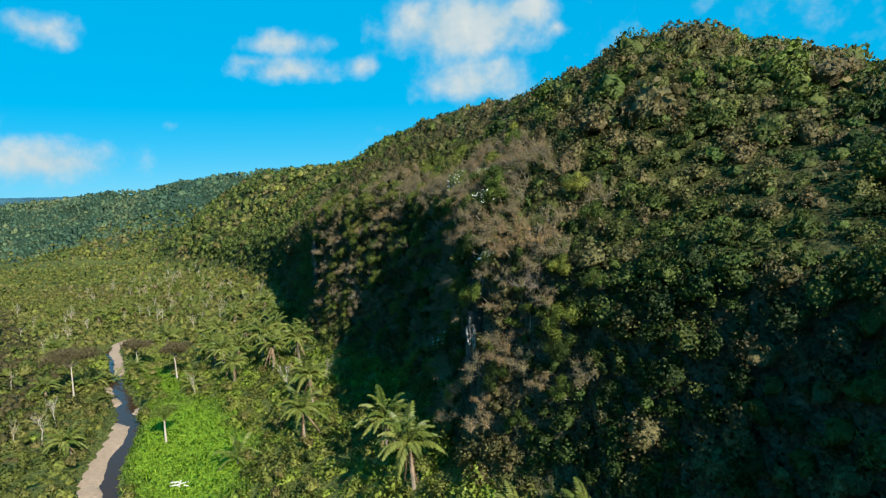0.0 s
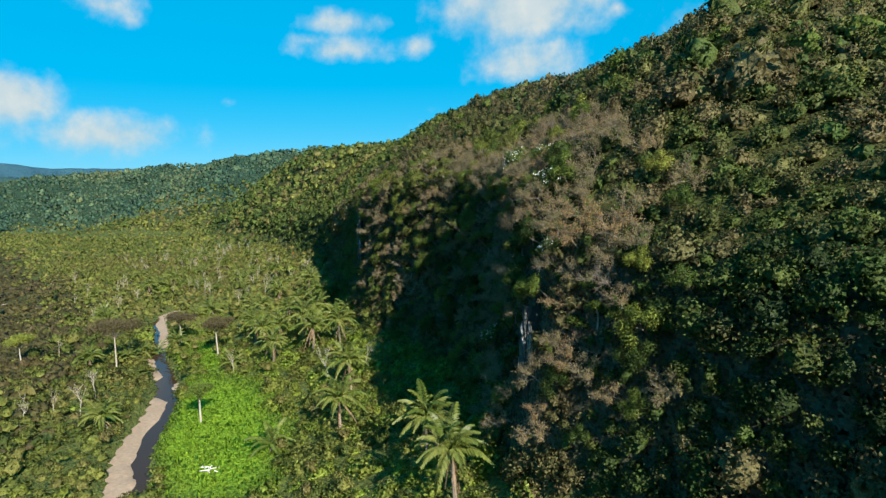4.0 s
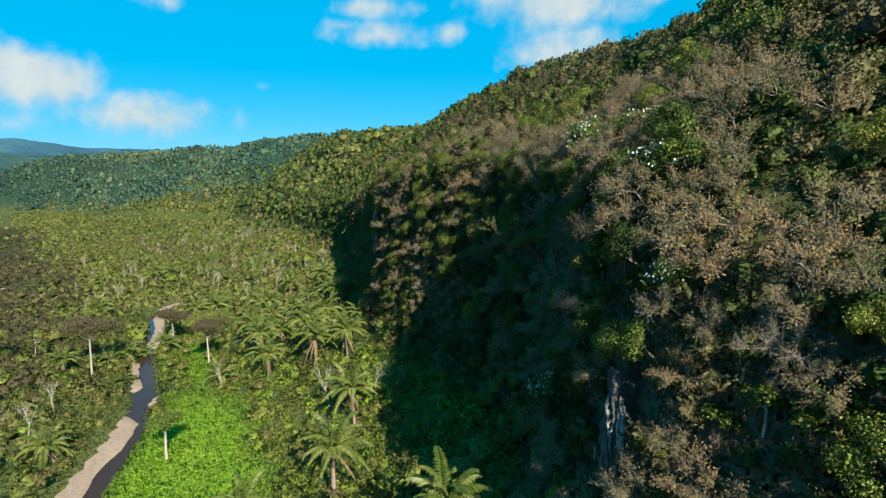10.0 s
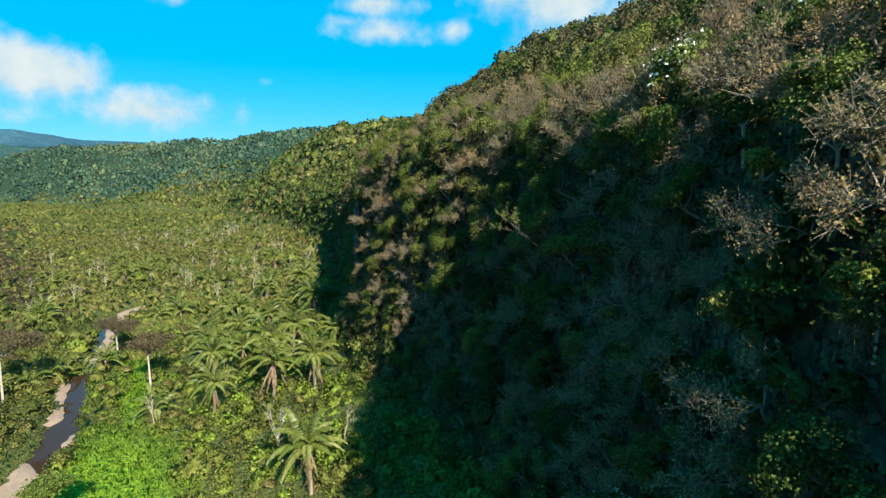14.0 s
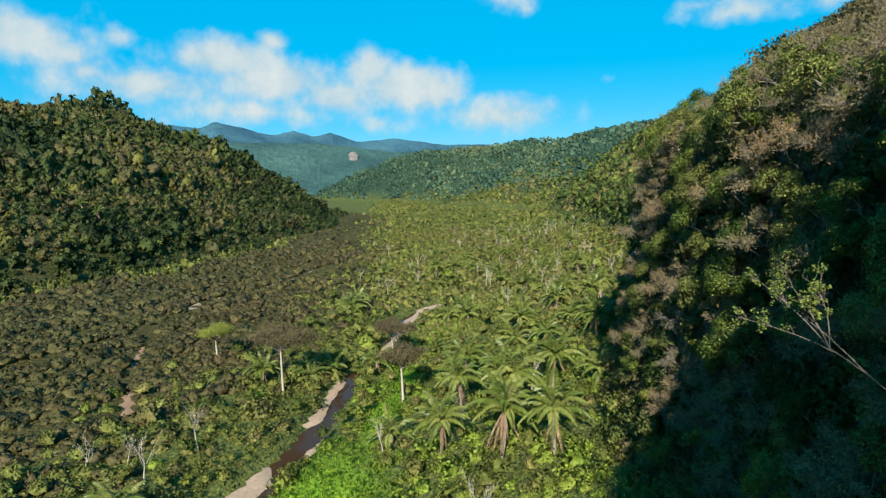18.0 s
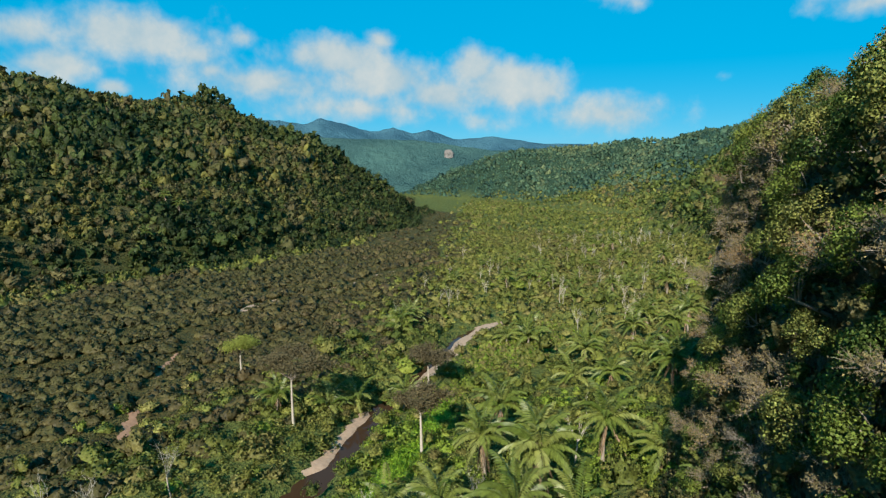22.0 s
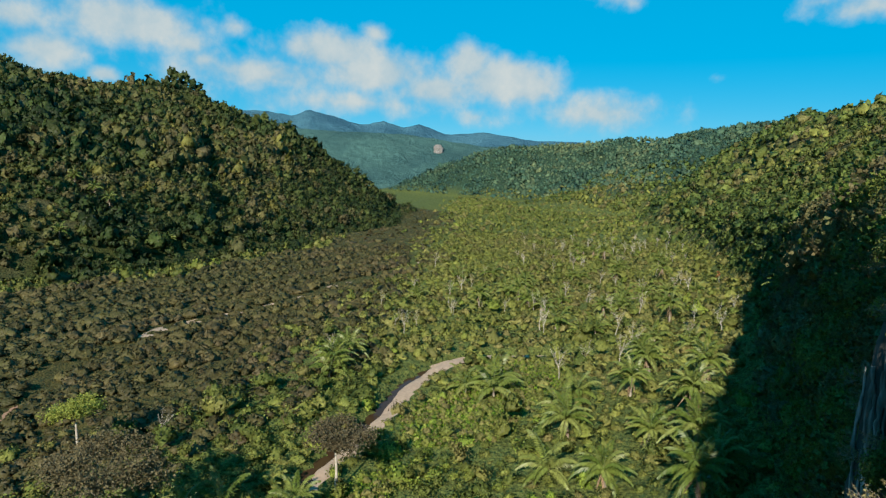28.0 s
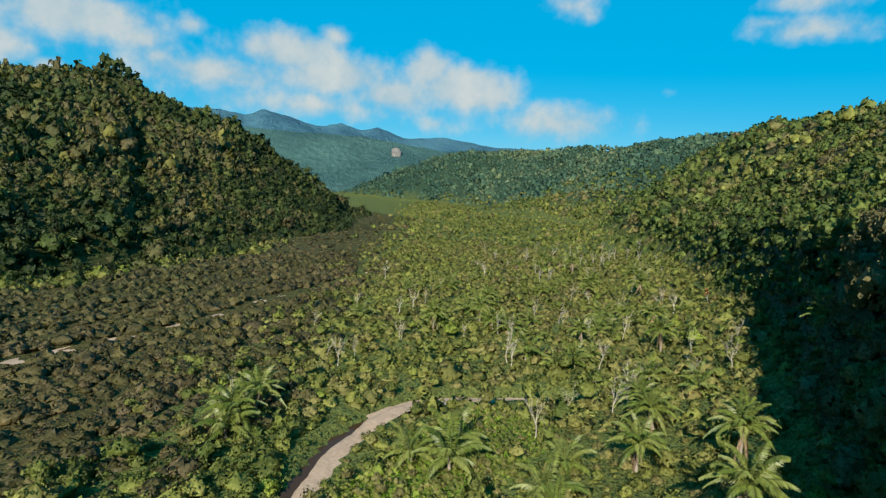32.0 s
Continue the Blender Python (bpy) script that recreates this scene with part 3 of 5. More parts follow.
def fill(name, label, category, groups, mat):
    """One joined mesh of many crowns: groups of (template, places, scales, tones, outward lean)."""
    vs, fs, ts, ns, base = [], [], [], [], 0
    for (tv, tf, tn), p, s, tone, lean in groups:
        k = len(p)
        if not k:
            continue
        a = rng.uniform(0, 6.283, k)
        up = unit(np.stack([lean[:, 0], lean[:, 1], np.ones(k)], 1))
        ex = unit(np.cross(np.stack([-np.sin(a), np.cos(a), 0 * a], 1), up))
        ey = np.cross(up, ex)
        turn = np.stack([ex, ey, up], 2)
        m = turn * s[:, None, :]
        ns.append(np.einsum("nij,mj->nmi", turn, tn).reshape(-1, 3))
        v = np.einsum("nij,mj->nmi", m, tv) + p[:, None, :]
        vs.append(v.reshape(-1, 3))
        fs.append((tf[None] + (np.arange(k) * len(tv))[:, None, None]).reshape(-1, 4) + base)
        ts.append(np.repeat(tone, len(tf)))
        base += k * len(tv)
    me = mesh_of(name, np.concatenate(vs), np.concatenate(fs), [mat], np.concatenate(ts), smooth=True, normals=np.concatenate(ns))
    return tagged(new(name, me), label, category, kind="stuff")


def thin(p, gap, r=None):
    """Keeps places that stand at least about gap apart."""
    seen, keep = {}, []
    gap = np.broadcast_to(gap, len(p))
    for i, (q, g) in enumerate(zip(p, gap)):
        c = tuple((q // g).astype(int))
        ok = True
        for dx in (-1, 0, 1):
            for dy in (-1, 0, 1):
                for dz in (-1, 0, 1):
                    for j in seen.get((g, c[0] + dx, c[1] + dy, c[2] + dz), ()):
                        if ((p[j] - q) ** 2).sum() < g * g:
                            ok = False
        if ok:
            seen.setdefault((g, *c), []).append(i)
            keep.append(i)
    return np.array(keep, int)


def on_land(n, x0, x1, y0, y1, cell=6.0):
    """Places strewn evenly over the true surface of a stretch of land, with the way it faces."""
    cx, cy = np.meshgrid(np.arange(x0, x1, cell), np.arange(y0, y1, cell))
    h = land(cx, cy)
    sy, sx = np.gradient(h, cell, cell)
    area = np.sqrt(1 + sx * sx + sy * sy).ravel()
    k = rng.choice(area.size, n, p=area / area.sum())
    x = cx.ravel()[k] + rng.uniform(-cell / 2, cell / 2, n)
    y = cy.ravel()[k] + rng.uniform(-cell / 2, cell / 2, n)
    e = 1.0
    z = land(x, y)
    gx_, gy_ = (land(x + e, y) - z) / e, (land(x, y + e) - z) / e
    return np.stack([x, y, z], 1), np.stack([-gx_, -gy_], 1)


def lean_of(g, most):
    s = np.hypot(g[:, 0], g[:, 1])
    return g * (np.minimum(s, most) / np.maximum(s, 1e-6))[:, None]


def patchy(x, y, size, seed=0, noise_=0.2):
    """Clumped 0..1 values: neighbouring crowns resemble each other somewhat."""
    return np.clip(0.5 + 0.32 * rough(x + seed * 97, y - seed * 53, size) + rng.normal(0, noise_, x.shape), 0, 1)

# ---- woods ----
T_FAR = [crown_shape(9, 0.34, 900 + i, lobes=6, wild=0.4, core=0.85, rings=3, segs=7) for i in range(5)]
T_TINY = [crown_shape(2, 0.5, 950 + i, lobes=6, core=1.0, rings=2, segs=6) for i in range(5)]
T_BUSH = [crown_shape(22, 0.2, 100 + i, lobes=8, wild=0.45, core=0.95, rings=3, segs=8) for i in range(6)]
T_DOME = [crown_shape(56, 0.14, 130 + i, lobes=9, wild=0.5, core=0.95, rings=3, segs=9) for i in range(6)]
T_LEAFY = [crown_shape(170, 0.12, 170 + i, lobes=9, wild=0.55, core=0.62, rings=3, segs=8) for i in range(6)]
T_LOW = [crown_shape(30, 0.2, 150 + i, lobes=8, wild=0.5, core=0.8, rings=3, segs=8) for i in range(6)]
T_MID = [crown_shape(100, 0.12, 200 + i, lobes=9, wild=0.55, core=0.8, rings=3) for i in range(6)]
T_FINE = [crown_shape(270, 0.082, 300 + i, lobes=11, wild=0.55, core=0.64, rings=3, segs=8) for i in range(6)]


def crowd(temps, p, g, r_lo, r_hi, tone, most=0.7, sink=0.25, tall=1.0, vary=0.2):
    """Deals places out over the templates, as rows for fill()."""
    k = rng.integers(0, len(temps), len(p))
    rad = rng.uniform(r_lo, r_hi, len(p)) * np.clip(np.exp(rng.normal(0, vary, len(p))), 0.5, 1.9)
    sc = np.stack([rad, rad, rad * tall * rng.uniform(0.85, 1.3, len(p))], 1)
    lean = lean_of(g, most)
    q = p.copy()
    q[:, 2] -= rad * sink
    return [(temps[i], q[k == i], sc[k == i], tone[k == i], lean[k == i]) for i in range(len(temps))]


def near_air(p):
    """How near a place lies to the stretch NEAR, at about sixty metres up."""
    return np.hypot(near_by(p), np.maximum(np.abs(p[:, 2] - 62) - 6, 0))


def near_by(p):
    return along(p[:, 0], p[:, 1], NEAR)[0]


def clear_of_air(p, room):
    """Places that leave the air free along the stretch NEAR."""
    return (near_by(p) > room) | (p[:, 2] < 42)


def zones(p):
    """Signed ways into the cliff hill, into the left hill and over the river."""
    d, s, *_ = along(p[:, 0], p[:, 1], FOOT)
    dl, sl = along(p[:, 0], p[:, 1], LEFT_FOOT)
    dr, sr = along(p[:, 0], p[:, 1], RIVER)
    dk = np.minimum(along(p[:, 0], p[:, 1], CREEK)[0], along(p[:, 0], p[:, 1], CREEK_B)[0] + 1.0)
    return d * s, -dl * sl, dr, sr, dk


def strewn(n, x0, x1, y0, y1, cell, test, gap):
    """Evenly spaced places on the land that pass a test."""
    p, g = on_land(n, x0, x1, y0, y1, cell)
    ok = test(p)
    p, g = p[ok], g[ok]
    keep = thin(p, gap(p, g) if callable(gap) else gap)
    return p[keep], g[keep]


def slope_of(g):
    return np.hypot(g[:, 0], g[:, 1])


# The cliff hill: the trees seen from close by are built one by one further down.
def on_cliff(p):
    hill = zones(p)[0]
    return (hill > 0.5) & (hill < np.where(p[:, 1] < 140, 200, 125)) & clear_of_air(p, 6) & ~((np.hypot(p[:, 0] - 13.0, p[:, 1] + 0.5) < 4.5) & (p[:, 2] > 24) & (p[:, 2] < 49)) & ~((np.hypot(p[:, 0] + 56.0, p[:, 1] - 147.0) < 5.0) & (p[:, 2] < 58))


p1, g1 = strewn(80000, -130, 215, -130, 300, 5, on_cliff, lambda p, g: np.where(slope_of(g) > 1.6, 3.7, np.where(near_by(p) < 110, 4.2, 4.7)))
p2, g2 = strewn(16000, -420, 60, 300, 640, 8, lambda p: (zones(p)[0] > 0.5) & (zones(p)[0] < 150), 4.5)
nd = near_air(p1)
tone = patchy(p1[:, 0], p1[:, 1], 60, 1)
tone = np.where(p1[:, 1] > 55, 0.38 + 0.6 * tone, np.where(p1[:, 1] < 20, 0.82 * tone, tone))
order = np.argsort(nd + rng.uniform(0, 12, len(nd)))
HERO = order[:430]
rest = order[430:]
p, g, nd, tn = p1[rest], g1[rest], nd[rest], tone[rest]
close = (nd < 80) & (zones(p)[0] < 90)
back = (nd > 130) & (p[:, 0] > 20)
hp = crowd(T_FINE, p[close], g[close], 2.5, 4.2, tn[close], 1.2)
hp += crowd(T_MID, p[~close & ~back], g[~close & ~back], 3.1, 5.0, tn[~close & ~back], 1.0)
hp += crowd(T_LOW, p[back], g[back], 3.3, 5.2, tn[back], 1.0)
pt, gt = strewn(12000, 30, 150, -60, 140, 6, lambda p: zones(p)[0] > 35, 4.6)
hp += crowd(T_MID, pt, gt, 2.7, 4.2, patchy(pt[:, 0], pt[:, 1], 60, 12), 0.8, 0.3, vary=0.38)
fill("hillside_forest", "mixed green and dry brown forest covering the cliff hill", "forest", hp, M_HILL)
p, g = strewn(40000, -130, 110, -160, 300, 4, on_cliff, lambda p, g: np.where(near_air(p) < 45, 2.1, 3.6))
nd = near_by(p)
tn = patchy(p[:, 0], p[:, 1], 30, 8) * 0.7
a = near_air(p) < 45
fill("hillside_undergrowth", "dark green undergrowth and creepers on the cliff", "undergrowth",
     crowd([crown_shape(85, 0.12, 400 + i, lobes=8, wild=0.6, core=0.7, rings=2, segs=8) for i in range(5)], p[a], g[a], 1.5, 2.3, tn[a], 1.5, 0.4) + crowd(T_BUSH, p[~a], g[~a], 1.6, 2.4, tn[~a], 1.5, 0.4), M_HILL)

# The long slope beyond, and the middle ridge.
fill("far_hillside_forest", "green and olive forest on the hillside down the valley", "forest", crowd(T_LOW, p2, g2, 2.9, 5.0, patchy(p2[:, 0], p2[:, 1], 70, 6), 0.8), M_SLOPE)
p, g = strewn(12000, -900, 100, 600, 1350, 14, lambda p: (p[:, 2] > 12) & (zones(p)[1] < 0), 9.5)
fill("slope_forest", "green forest on the long slope down the valley", "forest", crowd(T_FAR, p, g, 6.0, 8.5, patchy(p[:, 0], p[:, 1], 160, 2), 0.4), M_SLOPE)
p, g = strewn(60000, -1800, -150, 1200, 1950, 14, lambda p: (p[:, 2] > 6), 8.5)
fill("distant_ridge_forest", "forest over the ridge at the valley's end, tinted blue green with haze", "forest", crowd(T_TINY, p, g, 4.8, 8.6, patchy(p[:, 0], p[:, 1], 160, 2), 0.4, vary=0.3), M_HAZY_RIDGE)

# The hill across the valley.
p, g = strewn(60000, -1130, -330, -80, 800, 9, lambda p: zones(p)[1] > -4, lambda p, g: np.where(zones(p)[1] < 240, 6.0, 8.5))
left = zones(p)[1]
tone = np.clip(patchy(p[:, 0], p[:, 1], 90, 3) + 0.22 * rough(p[:, 0], p[:, 1], 130), 0, 1)
a = left < 140
fill("opposite_hill_forest", "dense green forest with olive crowns on the opposite hill", "forest",
     crowd(T_LOW, p[a], g[a], 3.6, 6.4, tone[a], 0.5, tall=1.3, vary=0.32) + crowd(T_FAR, p[~a], g[~a], 5.2, 8.6, tone[~a], 0.5, tall=1.3, vary=0.3), M_LEFT)

# Valley floor: brown scrub to the left of the river and creek, green thicket to the right.


def side_of(p):
    db, sb = along(p[:, 0], p[:, 1], BOUND)
    return db * sb + rough(p[:, 0], p[:, 1], 40) * 15 + rng.normal(0, 10, len(p))


def furrow(p):
    """Long swells of the scrub that run beside the creek."""
    dk, sk = along(p[:, 0], p[:, 1], CREEK)
    return np.sin(dk * sk * 0.27 + 2.2 * rough(p[:, 0], p[:, 1], 110))


PATCHES = [(-216, 394, 7, 3, 30)]


def floor_test(p):
    hill, left, dr, sr, dk = zones(p)
    bare = np.ones(len(p), bool)
    for x, y, a, b, _ in PATCHES:
        bare &= np.hypot(p[:, 0] - x, p[:, 1] - y) > a * 0.8 + 1.5
    return bare & (hill < 1) & (left < -1) & (dr > river_half(p[:, 1]) * 1.05 + 0.7 + 1.2 * step(p[:, 1], 215, 235) + rough(p[:, 0], p[:, 1], 12) * 0.8) & (dk > 4.3 + rough(p[:, 0], p[:, 1], 16) * 1.6) & (p[:, 2] < 45)


p, g = strewn(60000, -480, -60, -40, 430, 7, lambda p: floor_test(p) & (side_of(p) < -16), lambda p, g: np.where(near_by(p) < 260, 3.0, 3.9))
pf, gf_ = strewn(16000, -1250, -380, 380, 1300, 12, lambda p: floor_test(p) & (side_of(p) < 0), 7.0)
band = furrow(p)
ok = rng.random(len(p)) > 0.4 * step(-band, 0.8, 0.98)
p, g, band = p[ok], g[ok], band[ok]
p[:, 2] += 0.5 + 0.8 * band
sn, stone = near_by(p) < 215, patchy(p[:, 0], p[:, 1], 50, 4, 0.16)
fill("valley_scrub", "dense low olive brown scrub on the flat valley floor", "scrub",
     crowd(T_DOME, p[sn], g[sn], 2.8, 3.9, stone[sn], 0.2, 0.5, 0.85, 0.28) + crowd(T_BUSH, p[~sn], g[~sn], 3.0, 4.4, stone[~sn], 0.2, 0.5, 0.85, 0.28) + crowd(T_FAR, pf[pf[:, 1] < 760], gf_[pf[:, 1] < 760], 4.5, 6.5, patchy(pf[pf[:, 1] < 760, 0], pf[pf[:, 1] < 760, 1], 90, 4), 0.2, 0.3, 0.5), M_SCRUB)


def thicket_test(p):
    return floor_test(p) & (side_of(p) > -16) & (in_turf(p[:, 0], p[:, 1]) < 0.3)


p, g = strewn(80000, -520, 60, -60, 620, 6, thicket_test, lambda p, g: np.where(near_by(p) < 130, 2.9, 3.8))
pf, gf_ = strewn(16000, -1250, -150, 400, 1300, 12, lambda p: thicket_test(p) & ((p[:, 1] > 620) | (p[:, 0] < -520)), 6.5)
nd = near_by(p)
tone = patchy(p[:, 0], p[:, 1], 40, 5) * 0.8
tone = np.where((rng.random(len(p)) < 0.75 * (1 - step(p[:, 1], 140, 235)) * (zones(p)[3] > 0)), 0.62 + 0.4 * tone, tone)
tone = tone + (0.51 - tone) * 0.68 * step(p[:, 1], 195, 260)
bend = (nd < 150) & (p[:, 1] > 185) & (zones(p)[3] > 0)
b = (nd < 75) & ~bend
c = (nd >= 75) & (nd < 150) & ~bend
d = nd >= 150
pl, gl = strewn(9000, -560, -330, 20, 420, 8, lambda p: (zones(p)[1] > -20 + 8 * rough(p[:, 0], p[:, 1], 50)) & (zones(p)[1] < 6), 4.0)
fill("valley_thicket", "bright green thicket of bushes and small trees along the river", "thicket",
     crowd(T_LEAFY, p[b], g[b], 2.2, 3.6, tone[b], 0.3, 0.3, 0.85, 0.3) + crowd(T_MID, p[c], g[c], 2.4, 4.0, tone[c], 0.3, 0.3, 0.85, 0.3) + crowd(T_LOW, p[d], g[d], 2.7, 4.5, tone[d], 0.3, 0.3, 0.85, 0.3)
     + crowd(T_MID, p[bend], g[bend], 1.5, 2.9, tone[bend], 0.3, 0.25, 0.8, 0.35)
     + crowd(T_FAR, pf, gf_, 3.6, 5.4, patchy(pf[:, 0], pf[:, 1], 60, 5) * 0.7, 0.3)
     + crowd(T_LOW, pl, gl, 2.4, 4.6, 0.15 + 0.6 * patchy(pl[:, 0], pl[:, 1], 60, 5), 0.3, vary=0.35), M_VALLEY)

# The valley upstream, behind the start of the flight.
pb, gb = strewn(9000, -330, 70, -260, -50, 10, lambda p: (zones(p)[0] < 1) & (zones(p)[2] > 9) & (zones(p)[1] < -1) & ((p[:, 1] < -62) | (p[:, 0] > 55)), 6.5)
ph, gh = strewn(5000, 40, 210, -260, -125, 10, lambda p: zones(p)[0] > 1, 6.5)
fill("upstream_thicket", "green thicket and scrub along the upstream valley", "thicket", crowd(T_FAR, pb, gb, 3.0, 5.0, patchy(pb[:, 0], pb[:, 1], 50, 5) * 0.9, 0.3, 0.3, 0.85, 0.3) + crowd(T_FAR, ph, gh, 3.6, 5.6, patchy(ph[:, 0], ph[:, 1], 50, 5) * 0.6, 0.6), M_VALLEY)

# Small trees that rise out of the thicket.
p, g = strewn(9000, -330, 20, -40, 560, 9, thicket_test, lambda p, g: np.where(near_by(p) < 150, 8.5, 11.0))
nd = near_by(p)
a = nd < 90
tone = np.clip(patchy(p[:, 0], p[:, 1], 25, 11) * 0.75, 0, 1)
fill("small_trees", "small green and grey brown trees rising out of the thicket", "trees",
     crowd(T_FINE, p[a], g[a], 1.9, 3.2, tone[a], 0.2, -0.35, 1.2) + crowd(T_MID, p[~a], g[~a], 2.2, 3.8, tone[~a], 0.2, -0.3, 1.2), M_VALLEY)

# Grass.


def tuft_shape(seed, blades=7):
    r = np.random.default_rng(seed)
    a = r.uniform(0, 6.283, blades)
    out = np.stack([np.cos(a), np.sin(a), 0 * a], 1)
    sd = np.stack([-np.sin(a), np.cos(a), 0 * a], 1) * 0.09
    base = out * r.uniform(0.05, 0.4, (blades, 1))
    h = r.uniform(0.5, 1.0, (blades, 1)) * np.array([[0, 0, 1.0]])
    tip = base + out * r.uniform(0.2, 0.7, (blades, 1)) + h
    mid = (base + tip) / 2 + h * 0.2
    return np.stack([base, mid + sd, tip, mid - sd], 1).reshape(-1, 3), np.arange(blades * 4).reshape(-1, 4), np.repeat(unit(out * 0.3 + r.normal(0, 0.15, (blades, 3)) + (0, 0, 1)), 4, 0)


T_TUFT = [tuft_shape(40 + i) for i in range(5)]
p, g = strewn(150000, -195, -25, -10, 275, 3, lambda p: (in_turf(p[:, 0], p[:, 1]) > 0.08) & ((p[:, 1] < 180) | (rng.random(len(p)) < 0.25)), 0.85)
fill("grass", "lush bright green grass of the riverside clearings", "grass", crowd(T_TUFT, p, g, 0.6, 1.0, patchy(p[:, 0], p[:, 1], 14, 7), 0.1, 0.0), M_GRASS)
p, g = strewn(70000, -210, -90, 165, 305, 3, lambda p: (in_turf(p[:, 0], p[:, 1]) > 0.1), 1.45)
fill("herbs", "knee-high green herbs on the inside of the river bend", "herbs", crowd(T_BUSH, p, g, 0.8, 1.7, 0.2 + 0.6 * patchy(p[:, 0], p[:, 1], 20, 9), 0.2, 0.3), M_VALLEY)

# ---- river ----


def smooth_line(pts, n=8):
    """A rounded course through the points."""
    pts = [np.array(q, float) for q in pts]
    pts = [2 * pts[0] - pts[1], *pts, 2 * pts[-1] - pts[-2]]
    out = []
    for a, b, c, d in zip(pts, pts[1:], pts[2:], pts[3:]):
        for t in np.linspace(0, 1, n, endpoint=False):
            out.append(0.5 * (2 * b + (c - a) * t + (2 * a - 5 * b + 4 * c - d) * t * t + (3 * b - a - 3 * c + d) * t ** 3))
    return np.array(out + [pts[-2]])


def ribbon(line, offs, height):
    """A sheet along a course, with the given offsets to its right."""
    t = unit(np.gradient(line, axis=0))
    right = np.stack([t[:, 1], -t[:, 0]], 1)
    xy = line[:, None, :] + right[:, None, :] * offs[:, :, None] if offs.ndim == 2 else line[:, None, :] + right[:, None, :] * offs[None, :, None]
    o = offs if offs.ndim == 2 else np.broadcast_to(offs, xy.shape[:2])
    z = height(xy[..., 0], xy[..., 1], o)
    v = np.concatenate([xy, z[..., None]], -1)
    n, m = v.shape[:2]
    i = (np.arange(n - 1)[:, None] * m + np.arange(m - 1)[None]).ravel()
    return v.reshape(-1, 3), np.stack([i, i + 1, i + m + 1, i + m], 1)


course = smooth_line(RIVER, 12)
run = np.linspace(0, 1, len(course))


half = river_half(course[:, 1])[:, None] * 1.05 / 9.5


def bed_height(x, y, o):
    """Sand bars: on the near bank upstream, changing over at the pool, on the right bank of the bend."""
    yy, o = course[:, 1][:, None], o / half
    sg = np.where(yy < 96, -1.0, np.where(yy < 112, 1.0, np.where(yy < 150, -1.0, 1.0)))
    k = np.ones(9) / 9
    sg = np.convolve(np.pad(sg[:, 0], 4, mode="edge"), k, "valid")[:, None]
    more = np.where(yy > 165, 1.6, np.where(yy < 90, 0.2, -1.6))
    return -1.62 + 0.85 * step(yy, 222, 246) + 0.5 * np.tanh((o * sg + more + rough(x, y, 14) * 1.6) / 1.8) + 0.16 * rough(x, y, 6)


v, f = ribbon(course, np.linspace(-9.5, 9.5, 33)[None] * half, bed_height)
tagged(new("riverbed", mesh_of("riverbed", v, f, [M_SAND], smooth=True)), "pale sand bars along the winding river", "river sand", kind="structure")
mw = Nodes("river_water")
wv = mw.noise(1.2, 3, 0.5, "World")
wb = mw.put("ShaderNodeBsdfPrincipled", Base_Color=(0.04, 0.022, 0.012, 1), Roughness=0.06, IOR=1.16)
mw.l.new(mw.put("ShaderNodeBump", Height=wv, Strength=0.06).outputs[0], wb.inputs["Normal"])
M_WATER = mw.done(wb.outputs[0])
v, f = ribbon(course, np.linspace(-8, 8, 7)[None] * half, lambda x, y, o: np.full(x.shape, -1.6))
tagged(new("water", mesh_of("river_water", v, f, [M_WATER], smooth=True)), "shallow dark river water reflecting the sky", "water", kind="structure")

for name, line, places in (("creek_bed", CREEK, 0), ("side_creek_bed", CREEK_B, 0)):
    cl = smooth_line(line, 10)
    v, f = ribbon(cl, np.linspace(-2.2, 2.2, 9), lambda x, y, o: land(x, y) - 0.03 - 0.3 * (np.abs(o) / 2.6) ** 2 + 0.45 * np.clip(rough(x, y, 34), -1, 0.6))
    tagged(new(name, mesh_of(name, v, f, [M_CLAY if name[0] == "s" else M_SAND], smooth=True)), "dry sandy creek bed between the scrub", "creek bed", kind="structure")

# ---- trees built one by one ----


def tube(pts, radii, sides=6):
    """A tapering round limb through the points."""
    pts = np.asarray(pts, float)
    t = unit(np.gradient(pts, axis=0))
    ref = np.array([0.31, 0.17, 0.93]) if abs(t[0, 2]) < 0.8 else np.array([0.95, 0.2, 0.1])
    a = unit(np.cross(t, ref))
    b = np.cross(t, a)
    ang = np.linspace(0, 2 * np.pi, sides, endpoint=False)
    ring = pts[:, None] + (a[:, None] * np.cos(ang)[None, :, None] + b[:, None] * np.sin(ang)[None, :, None]) * np.asarray(radii, float)[:, None, None]
    n = len(pts)
    i = np.arange(n - 1)[:, None] * sides + np.arange(sides)[None]
    j = np.arange(n - 1)[:, None] * sides + (np.arange(sides) + 1)[None] % sides
    return ring.reshape(-1, 3), np.stack([i, j, j + sides, i + sides], -1).reshape(-1, 4)


def joined(bits):
    vs, fs, base = [], [], 0
    for v, f in bits:
        vs.append(v)
        fs.append(f + base)
        base += len(v)
    return np.concatenate(vs), np.concatenate(fs)


def slivers(a, b, w, r):
    """Thin twigs from a to b, one narrow face each."""
    d = unit(b - a)
    s = unit(np.cross(d, r.normal(0, 1, a.shape))) * w
    return np.stack([a - s, a + s, b + s * 0.3, b - s * 0.3], 1).reshape(-1, 3), np.arange(len(a) * 4).reshape(-1, 4)


